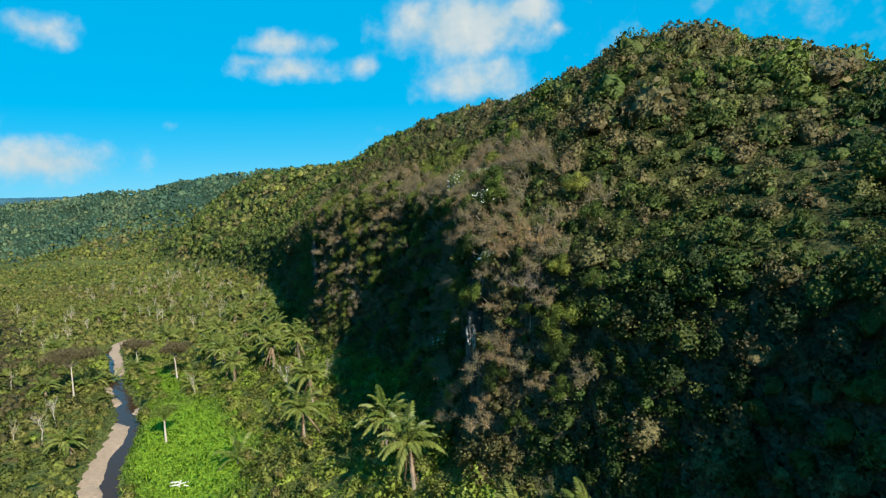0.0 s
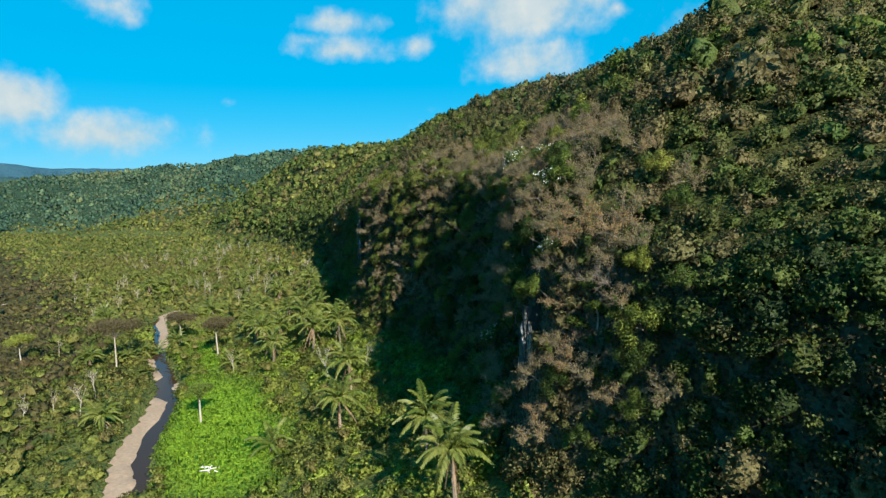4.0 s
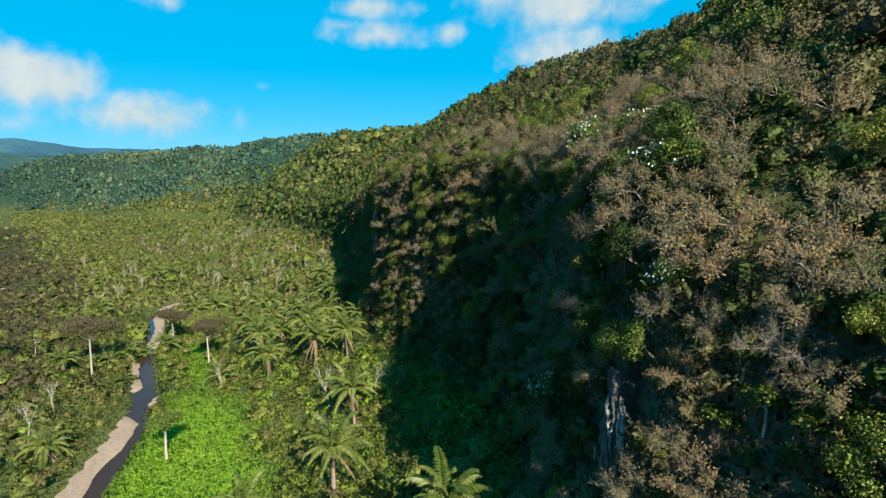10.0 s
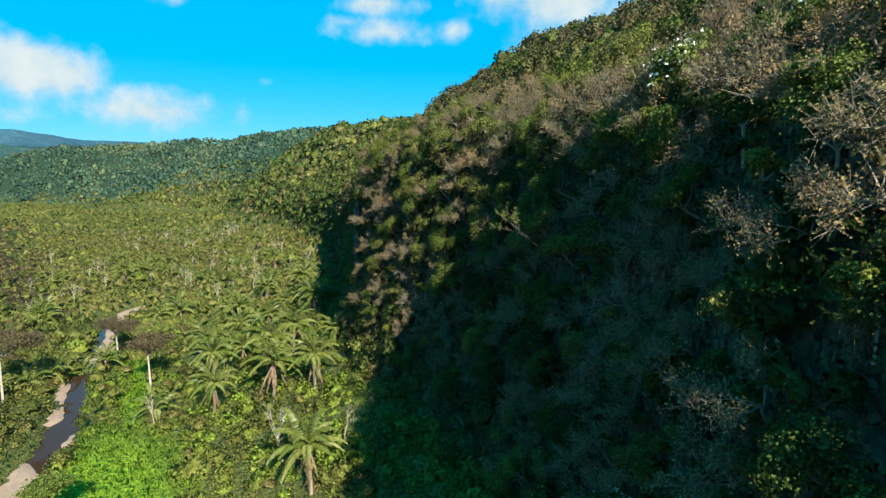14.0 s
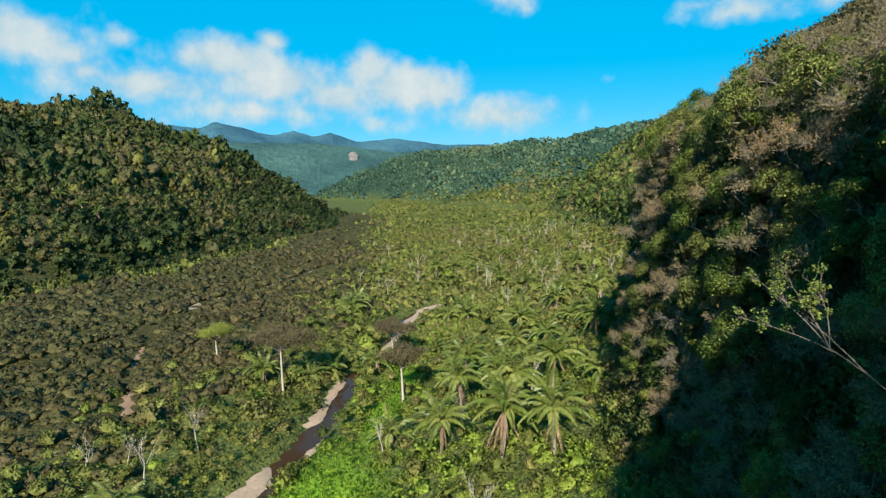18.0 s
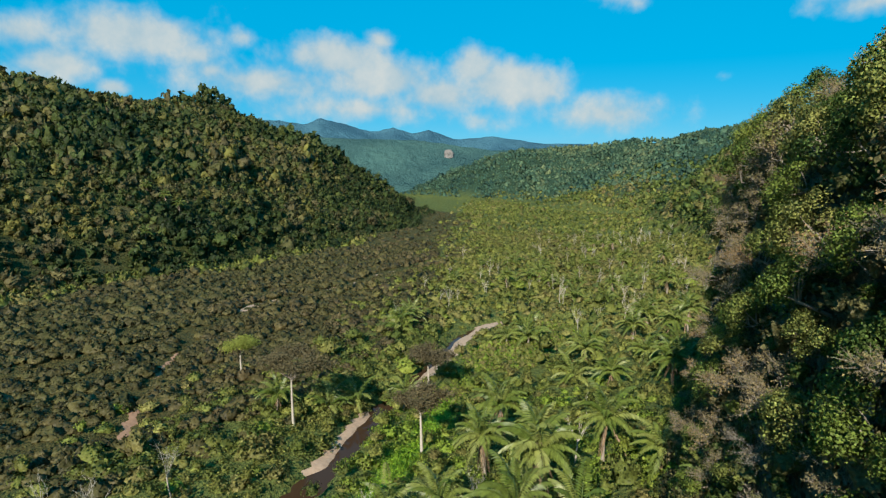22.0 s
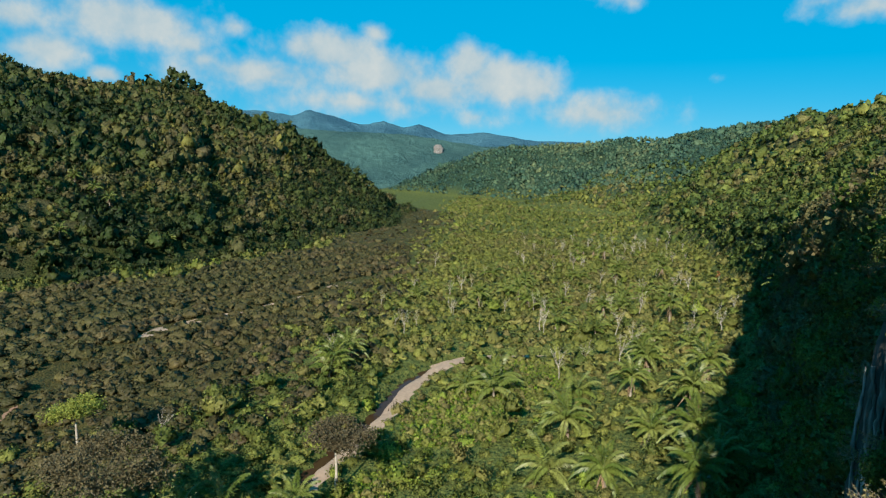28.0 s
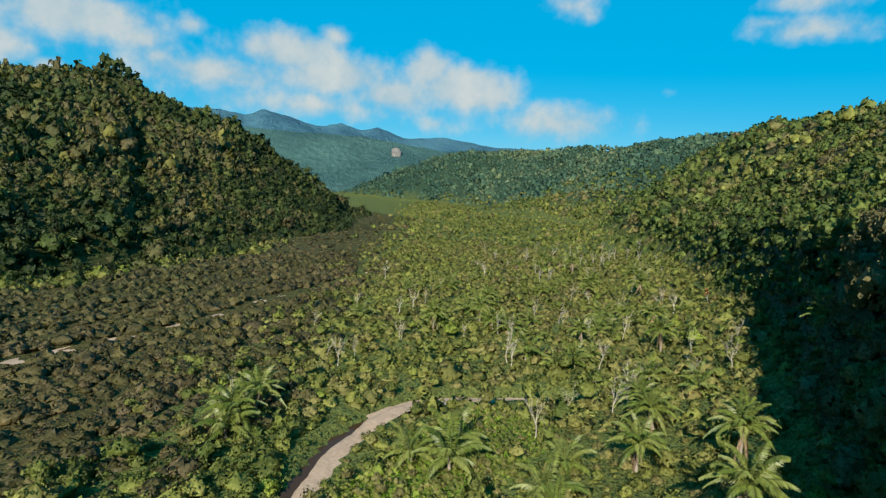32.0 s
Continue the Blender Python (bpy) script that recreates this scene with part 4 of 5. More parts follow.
def bent(a, b, r, sag=0.12, n=5):
    t = np.linspace(0, 1, n)[:, None]
    a, b = np.asarray(a, float), np.asarray(b, float)
    k = r.normal(0, sag, 3) * np.linalg.norm(b - a)
    return a + (b - a) * t + k * (t * (1 - t) * 2)


def base_of(name, label, category, group):
    ob = new(name)
    ob.empty_display_size = 0.5
    return tagged(ob, label, category, group)


def broadleaf(seed, mat, label, name="broadleaf_tree", n=3000, size=0.15, flat=0.8, wide=3.4, high=4.6, bark=None, flowers=0, lobes=7):
    r = np.random.default_rng(seed)
    ob = base_of(name, label, "tree", "trees on the hill")
    top = np.array([r.normal(0, 0.4), r.normal(0, 0.4), high * 0.5])
    part("trunk", mesh_of("trunk", *tube(bent((0, 0, -1.5), top, r), np.linspace(0.17, 0.1, 5)), [bark or M_BARK], smooth=True), ob)
    ends, rad = [], []
    for i in range(lobes):
        a = i * 2.4 + r.uniform(-0.4, 0.4)
        out = wide * r.uniform(0.35, 0.72) if i else 0.3
        e = np.array([math.cos(a) * out, math.sin(a) * out, high * (0.62 + 0.42 * r.random()) + (0.5 if i == 0 else 0)])
        ends.append(e)
        rad.append(wide * r.uniform(0.3, 0.46))
        if i < 4:
            part("limb", mesh_of("limb", *tube(bent(top * r.uniform(0.75, 1.0), e, r), np.linspace(0.09, 0.025, 5), 4), [bark or M_BARK], smooth=True), ob)
    ends, rad = np.array(ends), np.array(rad)
    k = r.choice(lobes, n, p=rad ** 2 / (rad ** 2).sum())
    d = unit(r.normal(0, 1, (n, 3)) + (0, 0, 0.4))
    q = ends[k] + d * (rad[k, None] * r.uniform(0.45, 1.08, (n, 1))) * np.array([1, 1, flat])
    part("crown", mesh_of("crown", leaves_at(q, d, size, r), np.arange(n * 4).reshape(-1, 4), [mat], smooth=True, normals=soft_normals(q, d, ends.mean(0), r, 0.7)), ob)
    if flowers:
        pick = q[d[:, 2] > -0.1][:flowers] * 1.02
        v = leaves_at(np.repeat(pick, 3, 0) + r.normal(0, 0.06, (len(pick) * 3, 3)), np.repeat(d[d[:, 2] > -0.1][:flowers], 3, 0), 0.2, r, 1.1)
        part("blossom", mesh_of("blossom", v, np.arange(len(v)).reshape(-1, 4), [M_FLOWER]), ob, "clusters of white blossom")
    return ob


def dry_tree(seed, label, name="dry_tree", wide=3.2, high=4.4, leafy=2000, bark=None, twigs=700, leafmat=None):
    r = np.random.default_rng(seed)
    ob = base_of(name, label, "tree", "dry trees on the hill")
    top = np.array([r.normal(0, 0.4), r.normal(0, 0.4), high * 0.4])
    bark = bark or M_TWIG
    part("trunk", mesh_of("trunk", *tube(bent((0, 0, -1.5), top, r), np.linspace(0.17, 0.09, 5)), [bark], smooth=True), ob)
    starts, dirs = [], []
    for i in range(5):
        a = i * 1.26 + r.uniform(-0.3, 0.3)
        out = wide * r.uniform(0.5, 0.85)
        e = np.array([math.cos(a) * out, math.sin(a) * out, high * r.uniform(0.6, 0.95)])
        pts = bent(top * r.uniform(0.8, 1.0), e, r, 0.15, 6)
        bits = [tube(pts, np.linspace(0.055, 0.014, 6), 3)]
        for j in range(7):
            s = pts[r.integers(2, 6)]
            e2 = s + unit(e - top + r.normal(0, 1.6, 3) + (0, 0, 1.2)) * r.uniform(0.9, 1.7)
            q = bent(s, e2, r, 0.15, 4)
            bits.append(tube(q, np.linspace(0.022, 0.009, 4), 3))
            for u in (1, 2, 3):
                starts.append(q[u])
                dirs.append(e2 - s)
        part("limb", mesh_of("limb", *joined(bits), [bark]), ob)
    starts, dirs = np.array(starts), unit(np.array(dirs))
    k = r.integers(0, len(starts), twigs)
    a = starts[k]
    b = a + unit(dirs[k] + r.normal(0, 0.75, (twigs, 3)) + (0, 0, 0.35)) * r.uniform(0.5, 1.3, (twigs, 1))
    part("twig_spray", mesh_of("twig_spray", *slivers(a, b, 0.011, r), [bark]), ob, "fine bare twigs", "stuff")
    if leafy:
        m = r.integers(0, twigs, leafy)
        q = a[m] + (b[m] - a[m]) * r.uniform(0.5, 1.1, (leafy, 1))
        part("withered_foliage", mesh_of("withered_foliage", leaves_at(q, b[m] - a[m] + (0, 0, 0.5), 0.125, r), np.arange(leafy * 4).reshape(-1, 4), [leafmat or M_DRY]), ob, "sparse withered leaves")
    return ob


def set_out(models, places):
    """Puts the models, and copies of them, at (x, y, z, lean x, lean y, scale, turn), one model after another."""
    used = set()
    for i, (x, y, z, lx, ly, s, turn) in places:
        up = Vector((lx, ly, 1)).normalized()
        m = Matrix.Translation((x, y, z)) @ up.to_track_quat("Z", "Y").to_matrix().to_4x4() @ Matrix.Rotation(turn, 4, "Z")
        if i in used:
            k = s / models[i].scale[0]
            copy_thing(models[i], m @ Matrix.Diagonal((k, k, k, 1)))
        else:
            models[i].matrix_basis = m @ Matrix.Diagonal((s, s, s, 1))
            used.add(i)
    for i, ob in enumerate(models):
        if i not in used:
            for o in (*ob.children_recursive, ob):
                bpy.data.objects.remove(o)


MODELS = [broadleaf(11 + i, M_TREE, "green leafy tree on the forested slope", lobes=6 + i % 3, flat=(0.8, 0.95, 0.7)[i % 3]) for i in range(6)]
MODELS += [dry_tree(31 + i, "grey brown dry-season tree with withered leaves") for i in range(4)]
MODELS += [dry_tree(41 + i, "bare grey tree with pale branching twigs", leafy=160, twigs=900) for i in range(2)]
MODELS += [broadleaf(51, M_LIME, "yellow green tree in fresh leaf", n=2700), broadleaf(52, M_LIME, "yellow green tree in fresh leaf", n=2300, lobes=5)]
MODELS += [broadleaf(61 + i, M_TREE, "dark green tree with white blossom", "flowering_tree", n=2600, size=0.17, flowers=90) for i in range(2)]


def hanging_bush(seed, label):
    """A leafy clump rooted in the rock, its dry roots hanging down the wall."""
    r = np.random.default_rng(seed)
    ob = broadleaf(seed, M_TREE, label, "cliff_bush", n=1300, size=0.17, wide=2.3, high=2.6, bark=M_PALE, lobes=5)
    a = r.normal(0, 1, (130, 3)) * (0.7, 0.7, 0.35) + (0.3, 0.3, 0.9)
    b = a + r.normal(0, 1, (130, 3)) * (0.35, 0.35, 0.3) - np.stack([0 * a[:, 0], 0 * a[:, 0], r.uniform(0.5, 2.3, 130)], 1)
    part("root_curtain", mesh_of("root_curtain", *slivers(a, b, 0.012, r), [M_ROOT]), ob, "matted dry brown hanging roots", "stuff")
    return ob


M_ROOT = plain("dry_root", (0.1, 0.07, 0.05), (0.2, 0.14, 0.1), 1.5, 0.9, 0.2)
MODELS += [hanging_bush(66 + i, "green bush on the cliff with hanging dry roots") for i in range(2)]
hp, hg = p1[HERO], g1[HERO]
htone = patchy(hp[:, 0], hp[:, 1], 60, 1)
picks = []
for q, g, tn in zip(hp, hg, htone):
    if q[1] < 25:
        tn *= 0.8
    if q[1] > 55 and rng.random() < 0.55:
        tn = rng.choice([0.3, 0.5, 0.6, 0.93, 0.93])
    if q[1] > 45 and tn > 0.95:
        tn = rng.choice([0.3, 0.5, 0.92])
    if tn < 0.43:
        i = int(rng.integers(0, 6))
    elif tn < 0.74:
        i = int(rng.integers(6, 10))
    elif tn < 0.8:
        i = int(rng.integers(10, 12))
    elif tn < 0.9:
        i = int(rng.integers(0, 6))
    elif tn < 0.96:
        i = int(rng.integers(12, 14))
    else:
        i = int(rng.integers(14, 16))
    st = np.hypot(*g)
    if st > 1.5 and rng.random() < 0.3:
        picks.append((int(rng.integers(16, 18)), (q[0], q[1], q[2], 0, 0, rng.uniform(0.7, 1.1), rng.uniform(0, 6.28))))
        continue
    ln = g * min(st, 1.1) / max(st, 1e-6)
    picks.append((i, (q[0], q[1], q[2] - 0.5, ln[0], ln[1], rng.uniform(0.75, 1.2) * (0.85 if st > 1.6 else 1.0), rng.uniform(0, 6.28))))
# Single trees that stand out: crown place and kind.
for x, y, z, i, s in ((8, -7, 59, 14, 0.8), (14, 6, 71, 15, 0.95), (15, 17, 69, 7, 1.1), (11, 15, 58, 12, 0.75), (-8, 55, 57, 10, 0.9), (20, 24, 76, 14, 0.9), (3, 30, 50, 13, 0.8)):
    k = 0
    while k < 30 and land(x, y) < z - 4.5:
        x, y, k = x + 0.45, y + 0.2, k + 1
    picks.append((i, (x, y, float(land(x, y)) - 0.4, -0.35, -0.15, s, 1.0 + z)))
set_out(MODELS, picks)

# ---- palms ----


def frond_mesh(seed, length, droop, lift, mat, drop=0.55):
    r = np.random.default_rng(seed)
    n = 26
    t = np.linspace(0, 1, n)
    x = length * (t - 0.12 * t ** 2 * droop)
    z = length * (lift * t - droop * 0.62 * t ** 2.2)
    rach = np.stack([x, 0 * t, z], 1)
    bits = [tube(rach[::4], np.linspace(0.06, 0.012, len(rach[::4])), 3)]
    for sd in (-1, 1):
        for i in range(3, n):
            w = math.sin(math.pi * min(1, (t[i] * 0.93 + 0.05)) ** 0.75)
            ln = length * 0.2 * (0.35 + 0.65 * w) * r.uniform(0.85, 1.1)
            tan = unit(rach[i] - rach[i - 1])
            way = unit(tan * 0.75 + np.array([0, sd * 1.0, 0]) + np.array([0, 0, -drop + r.normal(0, 0.12)]))
            wd = np.cross(way, np.array([0, 0, 1.0]))
            wd = unit(wd) * length * 0.023
            p0 = rach[i]
            mid = p0 + way * ln * 0.5
            tip = p0 + way * ln + np.array([0, 0, -ln * 0.25])
            bits.append((np.stack([p0, mid + wd, tip, mid - wd]), np.array([[0, 1, 2, 3]])))
    return mesh_of("frond", *joined(bits), [mat])


FRONDS = [frond_mesh(71 + i, 7.0, dr_, lf, M_PALM) for i, (dr_, lf) in enumerate(((1.1, 0.78), (1.15, 0.48), (1.05, 1.1), (1.2, 0.24)))]
SHAGS = [frond_mesh(81 + i, 5.4, 0.5, -0.9, M_PALMDRY, 0.9) for i in range(2)]


def palm(seed, tall, label, skirt=3, count=22):
    r = np.random.default_rng(seed)
    ob = base_of("palm_tree", label, "palm", "palms of the valley")
    pts = bent((0, 0, -0.6), (r.normal(0, 0.5), r.normal(0, 0.5), tall), r, 0.04, 9)
    rad = np.linspace(0.36, 0.24, 9) + 0.03 * (np.arange(9) % 2)
    part("trunk", mesh_of("trunk", *tube(pts, rad, 8), [M_BARK], smooth=True), ob)
    for i in range(count):
        a = i * 2.39996 + r.uniform(-0.2, 0.2)
        k = (2, 0, 0, 1, 1, 3)[min(5, i * 6 // count)]
        fr = part("frond", FRONDS[k], ob)
        fr.matrix_basis = Matrix.Translation(pts[-1]) @ Matrix.Rotation(a, 4, "Z") @ Matrix.Rotation(-0.55 * (1 - i / count) + r.normal(0, 0.08), 4, "Y") @ Matrix.Diagonal((*(r.uniform(0.85, 1.1),) * 3, 1))
    for i in range(skirt):
        a = i * 6.283 / max(1, skirt) + r.uniform(-0.3, 0.3)
        fr = part("dead_frond", SHAGS[i % 2], ob, "withered brown hanging frond")
        fr.matrix_basis = Matrix.Translation(pts[-1] - np.array([0, 0, 0.3])) @ Matrix.Rotation(a, 4, "Z") @ Matrix.Rotation(r.uniform(0.1, 0.5), 4, "Y") @ Matrix.Diagonal((*(r.uniform(0.6, 0.9),) * 3, 1))
    return ob


PALMS = [palm(1, 8.0, "tall green palm with arching feather fronds"), palm(2, 10.5, "tall palm with a skirt of dead fronds", 6), palm(3, 4.4, "stocky green palm in the thicket", 3), palm(4, 1.8, "young palm with fronds rising from the ground", 0, 13)]
# x, y, model, scale, or a crown height instead of the model's own where it is known.
spots = [(0, 0, 0, 1.15), (-8, 21, 0, 1.15), (20, -27, 2, 1.0), (29, -32, 2, 1.0), (-35, 48, 0, 1.15), (-40, 76, 0, 1.1), (-52, 42, 3, 1.0), (-111, 61, 2, 1.0), (-65, 112, 1, 1.1), (-55, 116, 0, 1.1), (-73, 128, 1, 1.2), (-80, 112, 0, 1.0), (-97, 114, 3, 1.0), (-93, 135, 0, 1.1), (-104, 150, 0, 1.15),
         (-76, 151, 0, 1.15), (-94, 152, 2, 1.1), (-142, 150, 2, 0.9), (-162, 121, 2, 1.0), (-154, 133, 3, 1.1), (-153, 141, 3, 1.1), (-154, 155, 3, 0.9), (-62, 146, 2, 1.0), (-87, 197, 0, 1.0), (-108, 202, 2, 1.0), (-119, 198, 3, 1.2), (-92, 211, 2, 1.0), (-106, 232, 1, 1.05)]
# Palms round the bend, down the valley and along the far foot.
spots += [(-98, 221, 2, 1.12), (-112, 222, 2, 1.01), (-128, 216, 2, 1.12), (-139, 228, 3, 1.23), (-146, 244, 3, 1.12), (-134, 252, 2, 1.12), (-117, 261, 0, 1.12), (-142, 276, 2, 1.12), (-165, 228, 3, 1.40), (-171, 235, 3, 1.34), (-174, 225, 3, 1.12), (-222, 212, 2, 1.12), (-216, 204, 2, 1.23), (-212, 199, 3, 1.34), (-206, 308, 3, 1.40), (-236, 335, 3, 1.34),
          (-260, 316, 3, 1.23), (-222, 385, 3, 1.34), (-235, 448, 0, 1.12), (-292, 299, 3, 1.23), (-272, 347, 3, 1.34), (-200, 390, 2, 1.12), (-322, 385, 3, 1.46), (-328, 360, 3, 1.34), (-41, 121, 3, 0.62), (-112, 300, 2, 0.90), (-520, 192, 0, 0.90), (-500, 196, 1, 0.85), (-536, 182, 0, 0.90), (-470, 225, 2, 1.00), (-455, 160, 0, 0.90)]
for _ in range(38):
    y = rng.uniform(285, 520)
    fx = np.interp(y, [f[1] for f in FOOT], [f[0] for f in FOOT])
    spots.append((fx - rng.uniform(26, 130) * (0.5 + rng.random()), y, int(rng.choice([0, 2, 3, 3])), rng.uniform(0.8, 1.1)))
picks = []
for x, y, i, s in spots:
    z = float(land(np.array([x]), np.array([y]))[0])
    picks.append((i, (x, y, z, rng.normal(0, 0.04), rng.normal(0, 0.04), s, rng.uniform(0, 6.28))))
set_out(PALMS, picks)

# ---- umbrella trees, saplings and bare trunks of the valley ----


def umbrella_tree(x, y, tall, wide, label, seed, mat):
    r = np.random.default_rng(seed)
    ob = base_of("umbrella_tree", label, "tree", "flat-topped trees by the river")
    top = np.array([r.normal(0, 0.3), r.normal(0, 0.3), tall * 0.72])
    part("trunk", mesh_of("trunk", *tube(bent((0, 0, -0.6), top, r, 0.03, 7), np.linspace(0.4, 0.2, 7), 8), [M_PALE], smooth=True), ob, "smooth pale trunk")
    qs = []
    for i in range(11):
        a = i * 2.4 + r.uniform(-0.3, 0.3)
        out = wide * r.uniform(0.35, 0.95)
        e = np.array([math.cos(a) * out, math.sin(a) * out, tall * r.uniform(0.9, 1.02) - 0.1 * out])
        part("limb", mesh_of("limb", *tube(bent(top * r.uniform(0.9, 1.0), e, r, 0.1, 6), np.linspace(0.2, 0.04, 6), 5), [M_TWIG], smooth=True), ob)
        qs.append(e)
    n = int(380 * wide)
    qs = np.array(qs)
    k = r.integers(0, len(qs), n * 2)
    q = qs[k] + r.normal(0, 1, (n * 2, 3)) * np.array([wide * 0.2, wide * 0.2, 0.6])
    part("crown", mesh_of("crown", leaves_at(q, np.tile([0, 0, 1.0], (n * 2, 1)) + r.normal(0, 0.4, (n * 2, 3)), 0.34, r), np.arange(n * 8).reshape(-1, 4), [mat]), ob)
    z = float(land(np.array([x]), np.array([y]))[0])
    ob.matrix_basis = pose(x, y, z)
    return ob


M_DUSK = foliage("umbrella_leaves", [(0.0, (0.0792, 0.063, 0.0324)), (1.0, (0.101, 0.084, 0.036))], "object", trans=0.15)
umbrella_tree(-150, 120.5, 19.5, 9.5, "large flat-topped tree with dark brown crown and pale trunk", 3, M_DUSK)
umbrella_tree(-147, 163, 13.5, 6.5, "flat-topped brown tree beside the sand bar", 4, M_DUSK)
umbrella_tree(-114, 135, 15, 5.5, "tall thin flat-topped tree with a bare pale trunk", 5, M_DUSK)
umbrella_tree(-83, 64, 10.5, 3.4, "slender sapling with pale trunk in the grass clearing", 7, M_TREE)
umbrella_tree(-196, 125, 13, 5.5, "spreading green tree beside the flat-topped one", 8, M_TREE)

BARE = [dry_tree(91 + i, "dead bleached trunk with broken bare branches", "dead_tree", wide=1.3 + i * 0.35, high=9.0, leafy=0, bark=M_PALE, twigs=60) for i in range(4)]
spots = [(-243, 362), (-204, 296), (-252, 255), (-242, 252), (-368, 374), (-199, 407), (-153, 358), (-181, 316), (-137, 71), (-134, 86), (-193, 142), (-127, 70), (-94, 108), (-119, 166), (-84, 124), (-81, 149), (-141, 64), (-38, 90), (-230, 330), (-51, 88), (-225, 207), (-164, 283), (-155, 288)]
for _ in range(70):
    y = rng.uniform(240, 640)
    x = np.interp(y, [f[1] for f in FOOT], [f[0] for f in FOOT]) - rng.uniform(10, 190)
    if side_of(np.array([[x, y]]))[0] > -20:
        spots.append((x, y))
picks = []
for k, (x, y) in enumerate(spots):
    z = float(land(np.array([x]), np.array([y]))[0])
    picks.append((k % 4, (x, y, z, rng.normal(0, 0.12), rng.normal(0, 0.12), rng.uniform(0.7, 1.45), rng.uniform(0, 6.28))))
set_out(BARE, picks)

# ---- bare limestone ----


def limestone():
    m = Nodes("pale_limestone")
    tc = m.n.new("ShaderNodeTexCoord")
    mp = m.put("ShaderNodeMapping", Vector=tc.outputs["Object"])
    mp.inputs["Scale"].default_value = (1.1, 1.1, 0.14)
    st = m.put("ShaderNodeTexNoise", Vector=mp.outputs[0], Scale=1.3, Detail=7.0, Roughness=0.62).outputs[0]
    n2 = m.noise(0.35, 4, 0.55)
    col = m.ramp(st, [(0.3, (0.035, 0.035, 0.035)), (0.48, (0.17, 0.16, 0.15)), (0.6, (0.34, 0.33, 0.33)), (0.8, (0.5, 0.49, 0.48))])
    col = m.mix(m.ramp(n2, [(0.45, (0, 0, 0)), (0.7, (1, 1, 1))]), col, (0.05, 0.055, 0.045))
    bsdf = m.put("ShaderNodeBsdfPrincipled", Base_Color=col, Roughness=0.9)
    bm = m.put("ShaderNodeBump", Height=st, Strength=0.8, Distance=0.5)
    m.l.new(bm.outputs[0], bsdf.inputs["Normal"])
    return m.done(bsdf.outputs[0])


M_ROCK = limestone()


def rock_face(x, y, z, wide, high, turn, label, seed, stone):
    """A bare stretch of cliff: a ragged wall with pale dripstone ribs down its front."""
    r = np.random.default_rng(seed)
    ob = base_of("rock_face", label, "rock", "bare rock on the cliff")
    u, w = np.meshgrid(np.linspace(-1, 1, 29), np.linspace(-1, 1, 41))
    k = wide / 4.0
    deep = (0.3 * rough(u * 9 + seed, w * 9, 4) - 2.2 * np.abs(u) ** 3 - 1.5 * np.abs(w) ** 4) * k
    edge = 1.25 - 0.5 * np.abs(w) + 0.2 * np.sin(w * 7 + seed) + 0.22 * rough(w * 9 + seed, w * 0 + u * 2, 4)
    v = np.stack([u * wide / 2 * edge, -deep - 0.3 * k, w * high / 2], -1).reshape(-1, 3)
    i = (np.arange(40)[:, None] * 29 + np.arange(28)[None]).ravel()
    part("wall", mesh_of("wall", v, np.stack([i, i + 1, i + 30, i + 29], 1), [stone], smooth=True), ob, "ragged limestone wall")
    for _ in range(13):
        c, top, fall = r.uniform(-0.75, 0.75), r.uniform(-0.1, 0.85), r.uniform(0.25, 0.95)
        t = np.linspace(0, 1, 12)
        q = np.stack([(c + 0.06 * np.sin(t * 7 + c * 9)) * wide / 2, -0.35 * k + 1.1 * k * abs(c) ** 3 - 0.1 * k * np.sin(t * 9 + c * 5), (top - fall * t) * high / 2 * 1.1], 1)
        rad = k * r.uniform(0.1, 0.24) * (0.35 + np.sin(np.pi * np.clip(t * 0.9 + 0.08, 0, 1))) * (1 + 0.35 * np.sin(t * 23 + c * 11))
        part("flowstone", mesh_of("flowstone", *tube(q + r.normal(0, 0.05 * k, q.shape), np.maximum(rad, 0.03 * k), 6), [M_ROCK], smooth=True), ob, "pale dripstone rib")
    ob.matrix_basis = pose(x, y, z, 0, 0, turn)
    return ob


# Base colour darkened: the cliff's shade is put into this stone.
M_SHADED_STONE = plain("shaded_limestone", (0.02, 0.02, 0.018), (0.085, 0.08, 0.072), 0.7, 0.95, 0.8)
M_CRAG = plain("pale_crag", (0.08, 0.075, 0.07), (0.24, 0.215, 0.2), 0.12, 0.95, 0.5)
rock_face(12.9, -0.4, 40, 3.6, 16, -32, "pale streaked limestone face in the shade of the cliff", 1, M_SHADED_STONE)
rock_face(-54.6, 148.8, 47, 2.7, 24, -28, "white streaked limestone gully in the cliff", 3, M_SHADED_STONE)
rock_face(-1974, 1730, 154, 34, 54, 60, "distant pale cliff on the mountain", 4, M_CRAG)

# ---- single things of the valley and the cliff ----


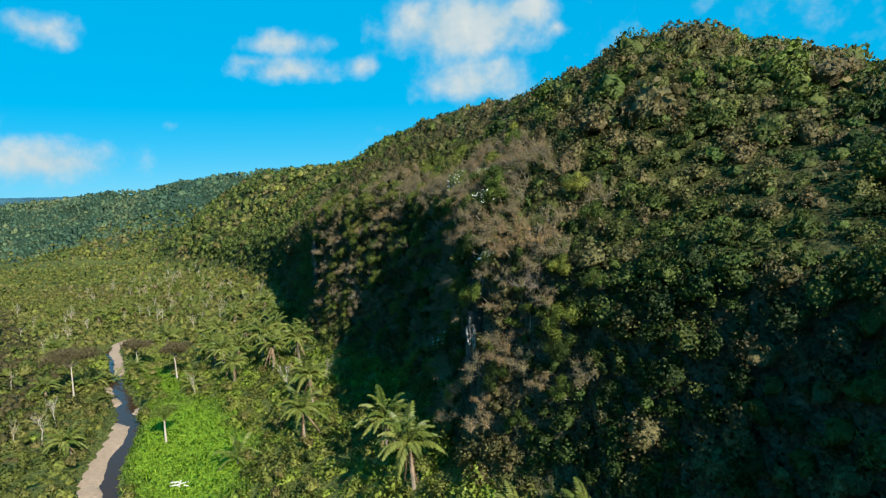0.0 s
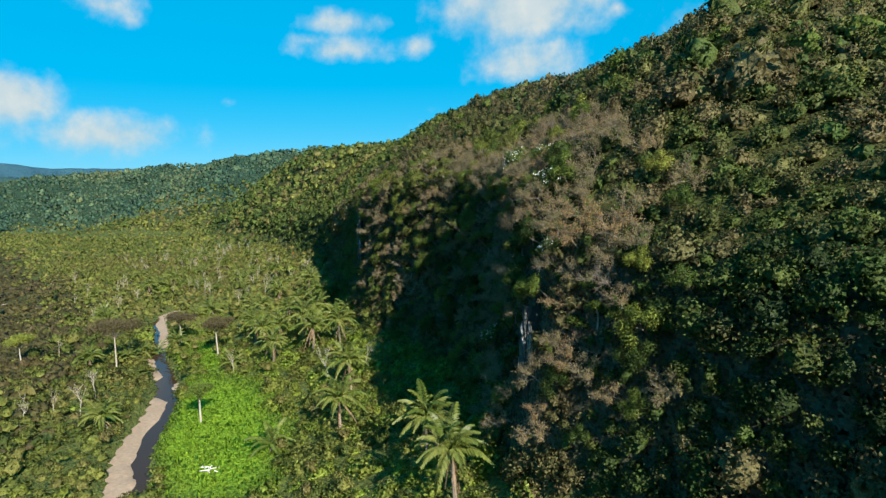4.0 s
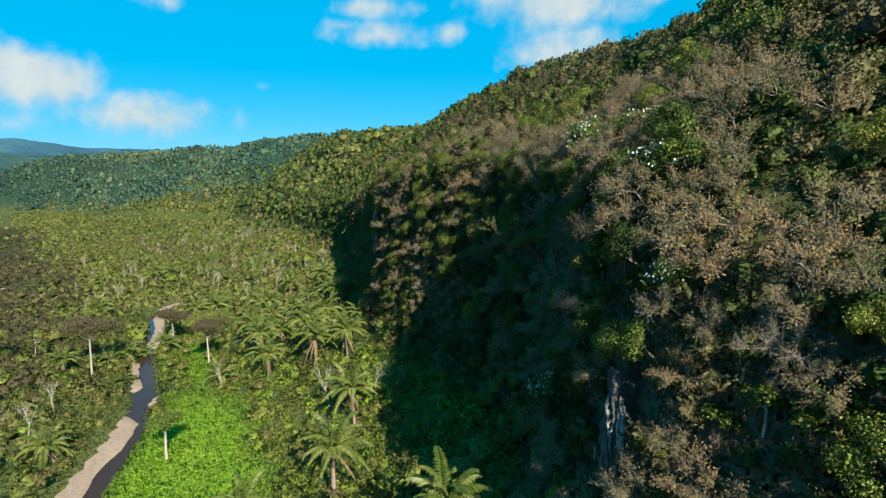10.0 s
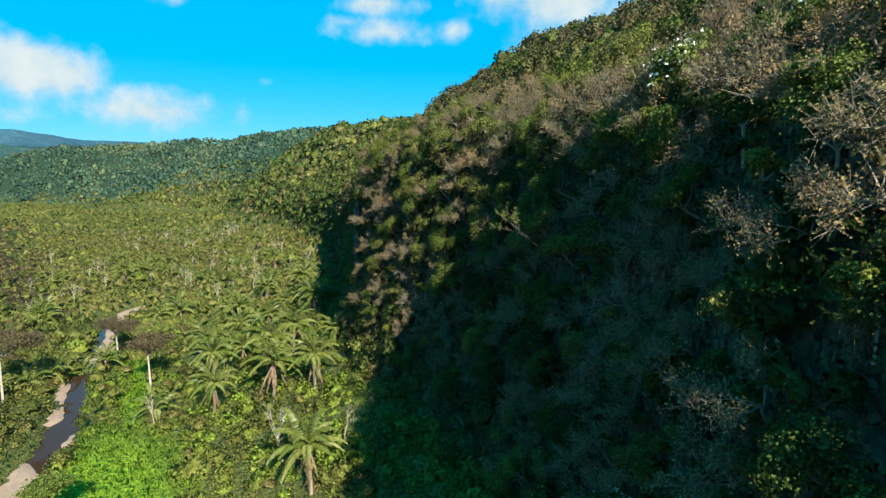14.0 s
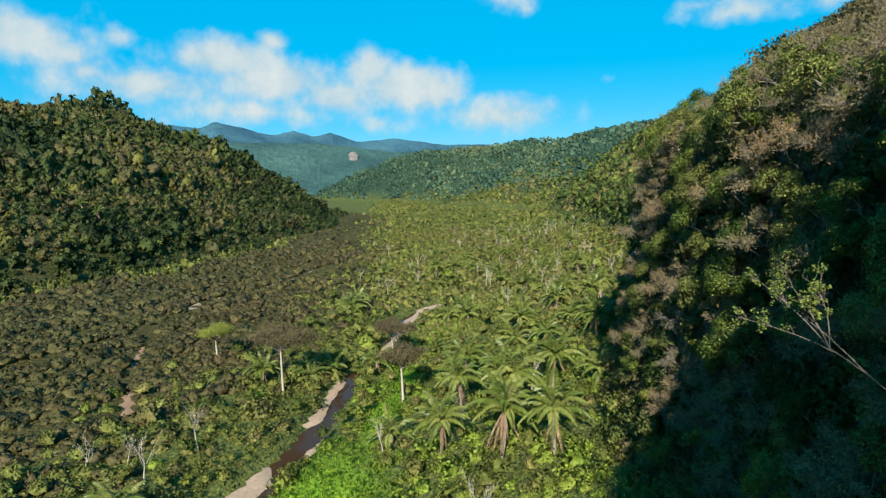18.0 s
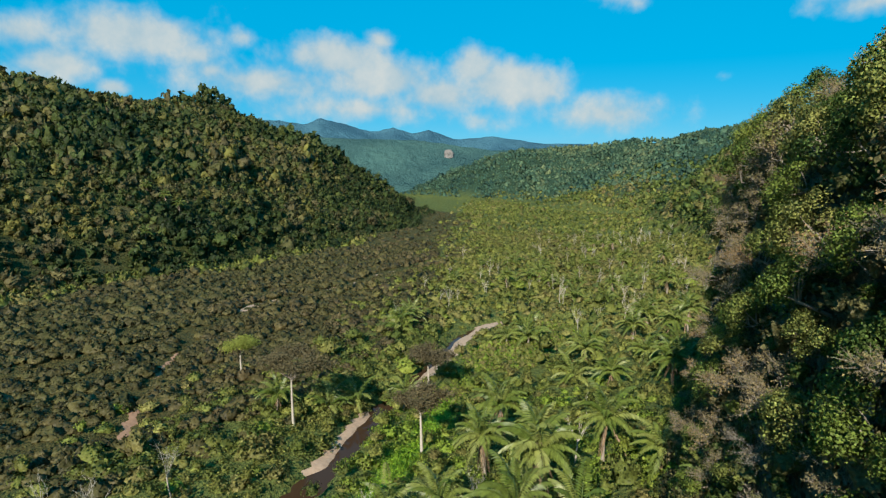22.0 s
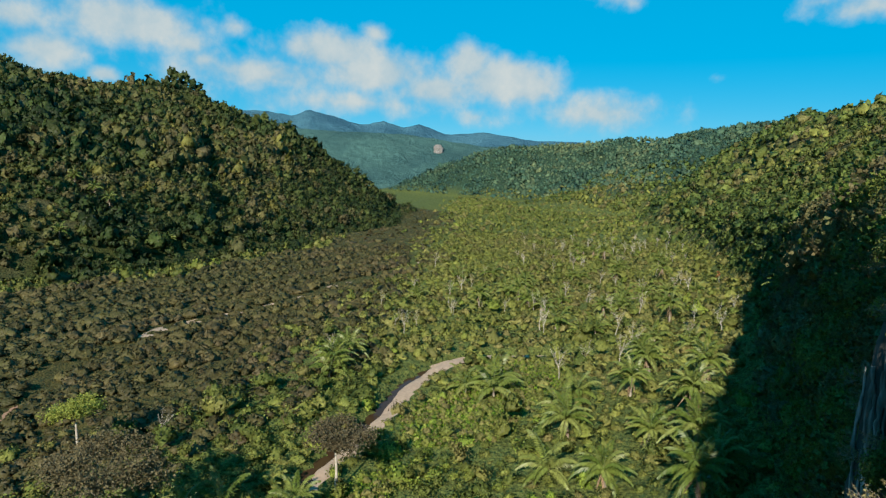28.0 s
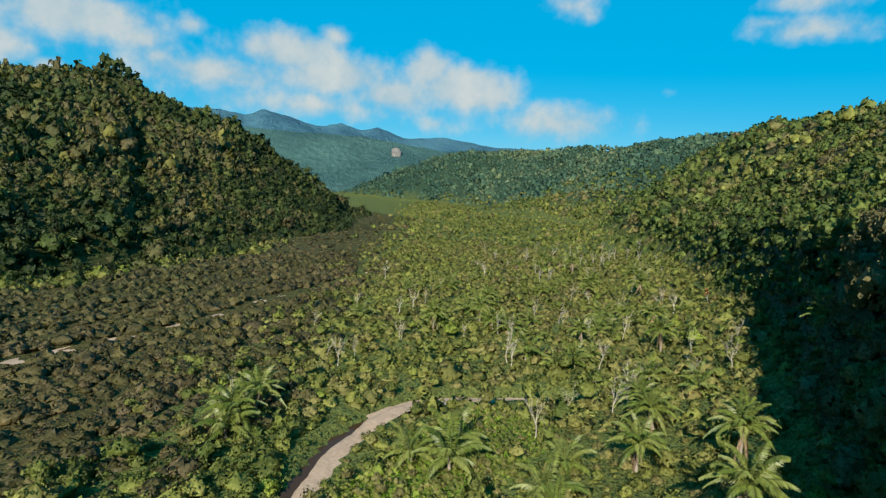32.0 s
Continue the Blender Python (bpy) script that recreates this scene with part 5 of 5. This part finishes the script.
def leaning_tree():
    """A pale, half-bare tree leaning out of the cliff, with tufts of yellow green leaves at its twig ends."""
    r = np.random.default_rng(5)
    ob = base_of("leaning_tree", "pale half-bare tree leaning out of the cliff with yellow green tufts", "tree", "")
    base = np.array([15.0, 4.0, -8.0])
    stem = bent(base, (0.6, -0.4, -2.6), r, 0.0, 9) + np.array([0, 0, 1.0]) * (-2.2 * np.sin(np.linspace(0, np.pi, 9)) + 0.35 * np.sin(np.linspace(0, 9, 9)))[:, None]
    part("trunk", mesh_of("trunk", *tube(stem, np.linspace(0.06, 0.04, 9), 6), [M_GREY], smooth=True), ob)
    tips = []
    for e, s in (((-3.4, 0.4, 0.9), stem[-1]), ((-2.0, -0.6, 1.7), stem[-1]), ((-4.2, 0.9, -1.7), stem[-2]), ((-0.6, 0.5, 1.2), stem[-1]), ((-2.6, 1.2, -0.2), stem[-2])):
        pts = bent(s, e, r, 0.1, 7)
        bits = [tube(pts, np.linspace(0.045, 0.014, 7), 5)]
        for j in range(9):
            a = pts[r.integers(2, 7)]
            b = a + unit(np.array(e) - s + r.normal(0, 2.2, 3) + (0, 0, 0.8)) * r.uniform(0.5, 1.3)
            q = bent(a, b, r, 0.12, 4)
            bits.append(tube(q, np.linspace(0.02, 0.007, 4), 3))
            for _ in range(4):
                c = q[r.integers(1, 4)]
                d = c + unit(b - a + r.normal(0, 0.7, 3)) * r.uniform(0.25, 0.6)
                bits.append(tube(np.stack([c, (c + d) / 2, d]), [0.009, 0.007, 0.005], 3))
                tips.append(d)
        part("limb", mesh_of("limb", *joined(bits), [M_GREY], smooth=True), ob)
    tips = np.array(tips)
    k = r.choice(len(tips), 70, replace=False)
    q = np.repeat(tips[k], 14, 0) + r.normal(0, 0.13, (70 * 14, 3))
    part("leaf_tuft", mesh_of("leaf_tuft", leaves_at(q, np.tile([0, -0.3, 1.0], (len(q), 1)), 0.13, r), np.arange(len(q) * 4).reshape(-1, 4), [M_LIME]), ob, "yellow green leaf tufts at the twig ends")
    return ob


M_GREY = plain("pale_grey_bark", (0.08, 0.066, 0.052), (0.17, 0.145, 0.12), 2.0, 0.85, 0.4)
lean_tree = leaning_tree()
lean_tree.matrix_basis = pose(-2.9, 43.2, 60.0) @ Matrix.Diagonal((0.55, 0.55, 0.55, 1))


def driftwood(x, y, size, seed):
    """Bleached broken branches heaped on the grass."""
    r = np.random.default_rng(seed)
    ob = base_of("driftwood", "heap of bleached broken branches on the grass", "driftwood", "")
    for i in range(9):
        a = r.uniform(0, 6.28)
        s = np.array([r.normal(0, size * 0.4), r.normal(0, size * 0.3), r.uniform(0.35, 0.9)])
        e = s + np.array([math.cos(a), math.sin(a), r.normal(0, 0.1)]) * r.uniform(0.5, 1.0) * size
        part("branch", mesh_of("branch", *tube(bent(s, e, r, 0.15, 6), np.linspace(0.16, 0.06, 6), 6), [M_BLEACHED], smooth=True), ob)
    ob.matrix_basis = pose(x, y, float(land(x, y)))
    return ob


M_BLEACHED = plain("bleached_wood", (0.55, 0.52, 0.48), (0.72, 0.7, 0.66), 2.0, 0.85, 0.3)
driftwood(-64, 33.5, 2.4, 3)


def sand_patch(name, x, y, a, b, turn, label):
    """A low spread of bare sand with an uneven outline."""
    rr, th = np.meshgrid(np.linspace(0, 1, 7), np.linspace(0, 2 * np.pi, 33))
    edge = 1 + 0.18 * np.sin(th * 3 + x) + 0.12 * np.sin(th * 5 + y)
    u, v = rr * edge * np.cos(th) * a, rr * edge * np.sin(th) * b
    c, s = math.cos(radians(turn)), math.sin(radians(turn))
    px, py = x + u * c - v * s, y + u * s + v * c
    pz = land(px, py) + 0.45 * (1 - rr ** 2) + 0.25 - 0.5 * rr ** 3
    i = (np.arange(32)[:, None] * 7 + np.arange(6)[None]).ravel()
    return tagged(new(name, mesh_of(name, np.stack([px, py, pz], -1).reshape(-1, 3), np.stack([i, i + 1, i + 8, i + 7], 1), [M_SAND], smooth=True)), label, "sand", kind="structure")


for q in PATCHES:
    sand_patch("sand_patch", *q, "bare pale sand in a gap of the thicket")

rust = broadleaf(205, foliage("rust_leaves", [(0.0, (0.3, 0.13, 0.04)), (1.0, (0.34, 0.15, 0.05))], "object", trans=0.2), "slender tree with rust orange crown", "rust_tree", n=420, size=0.34, wide=1.6, high=7.0, bark=M_PALE, lobes=5)
rust.matrix_basis = pose(-190, 425, float(land(-190, 425)))
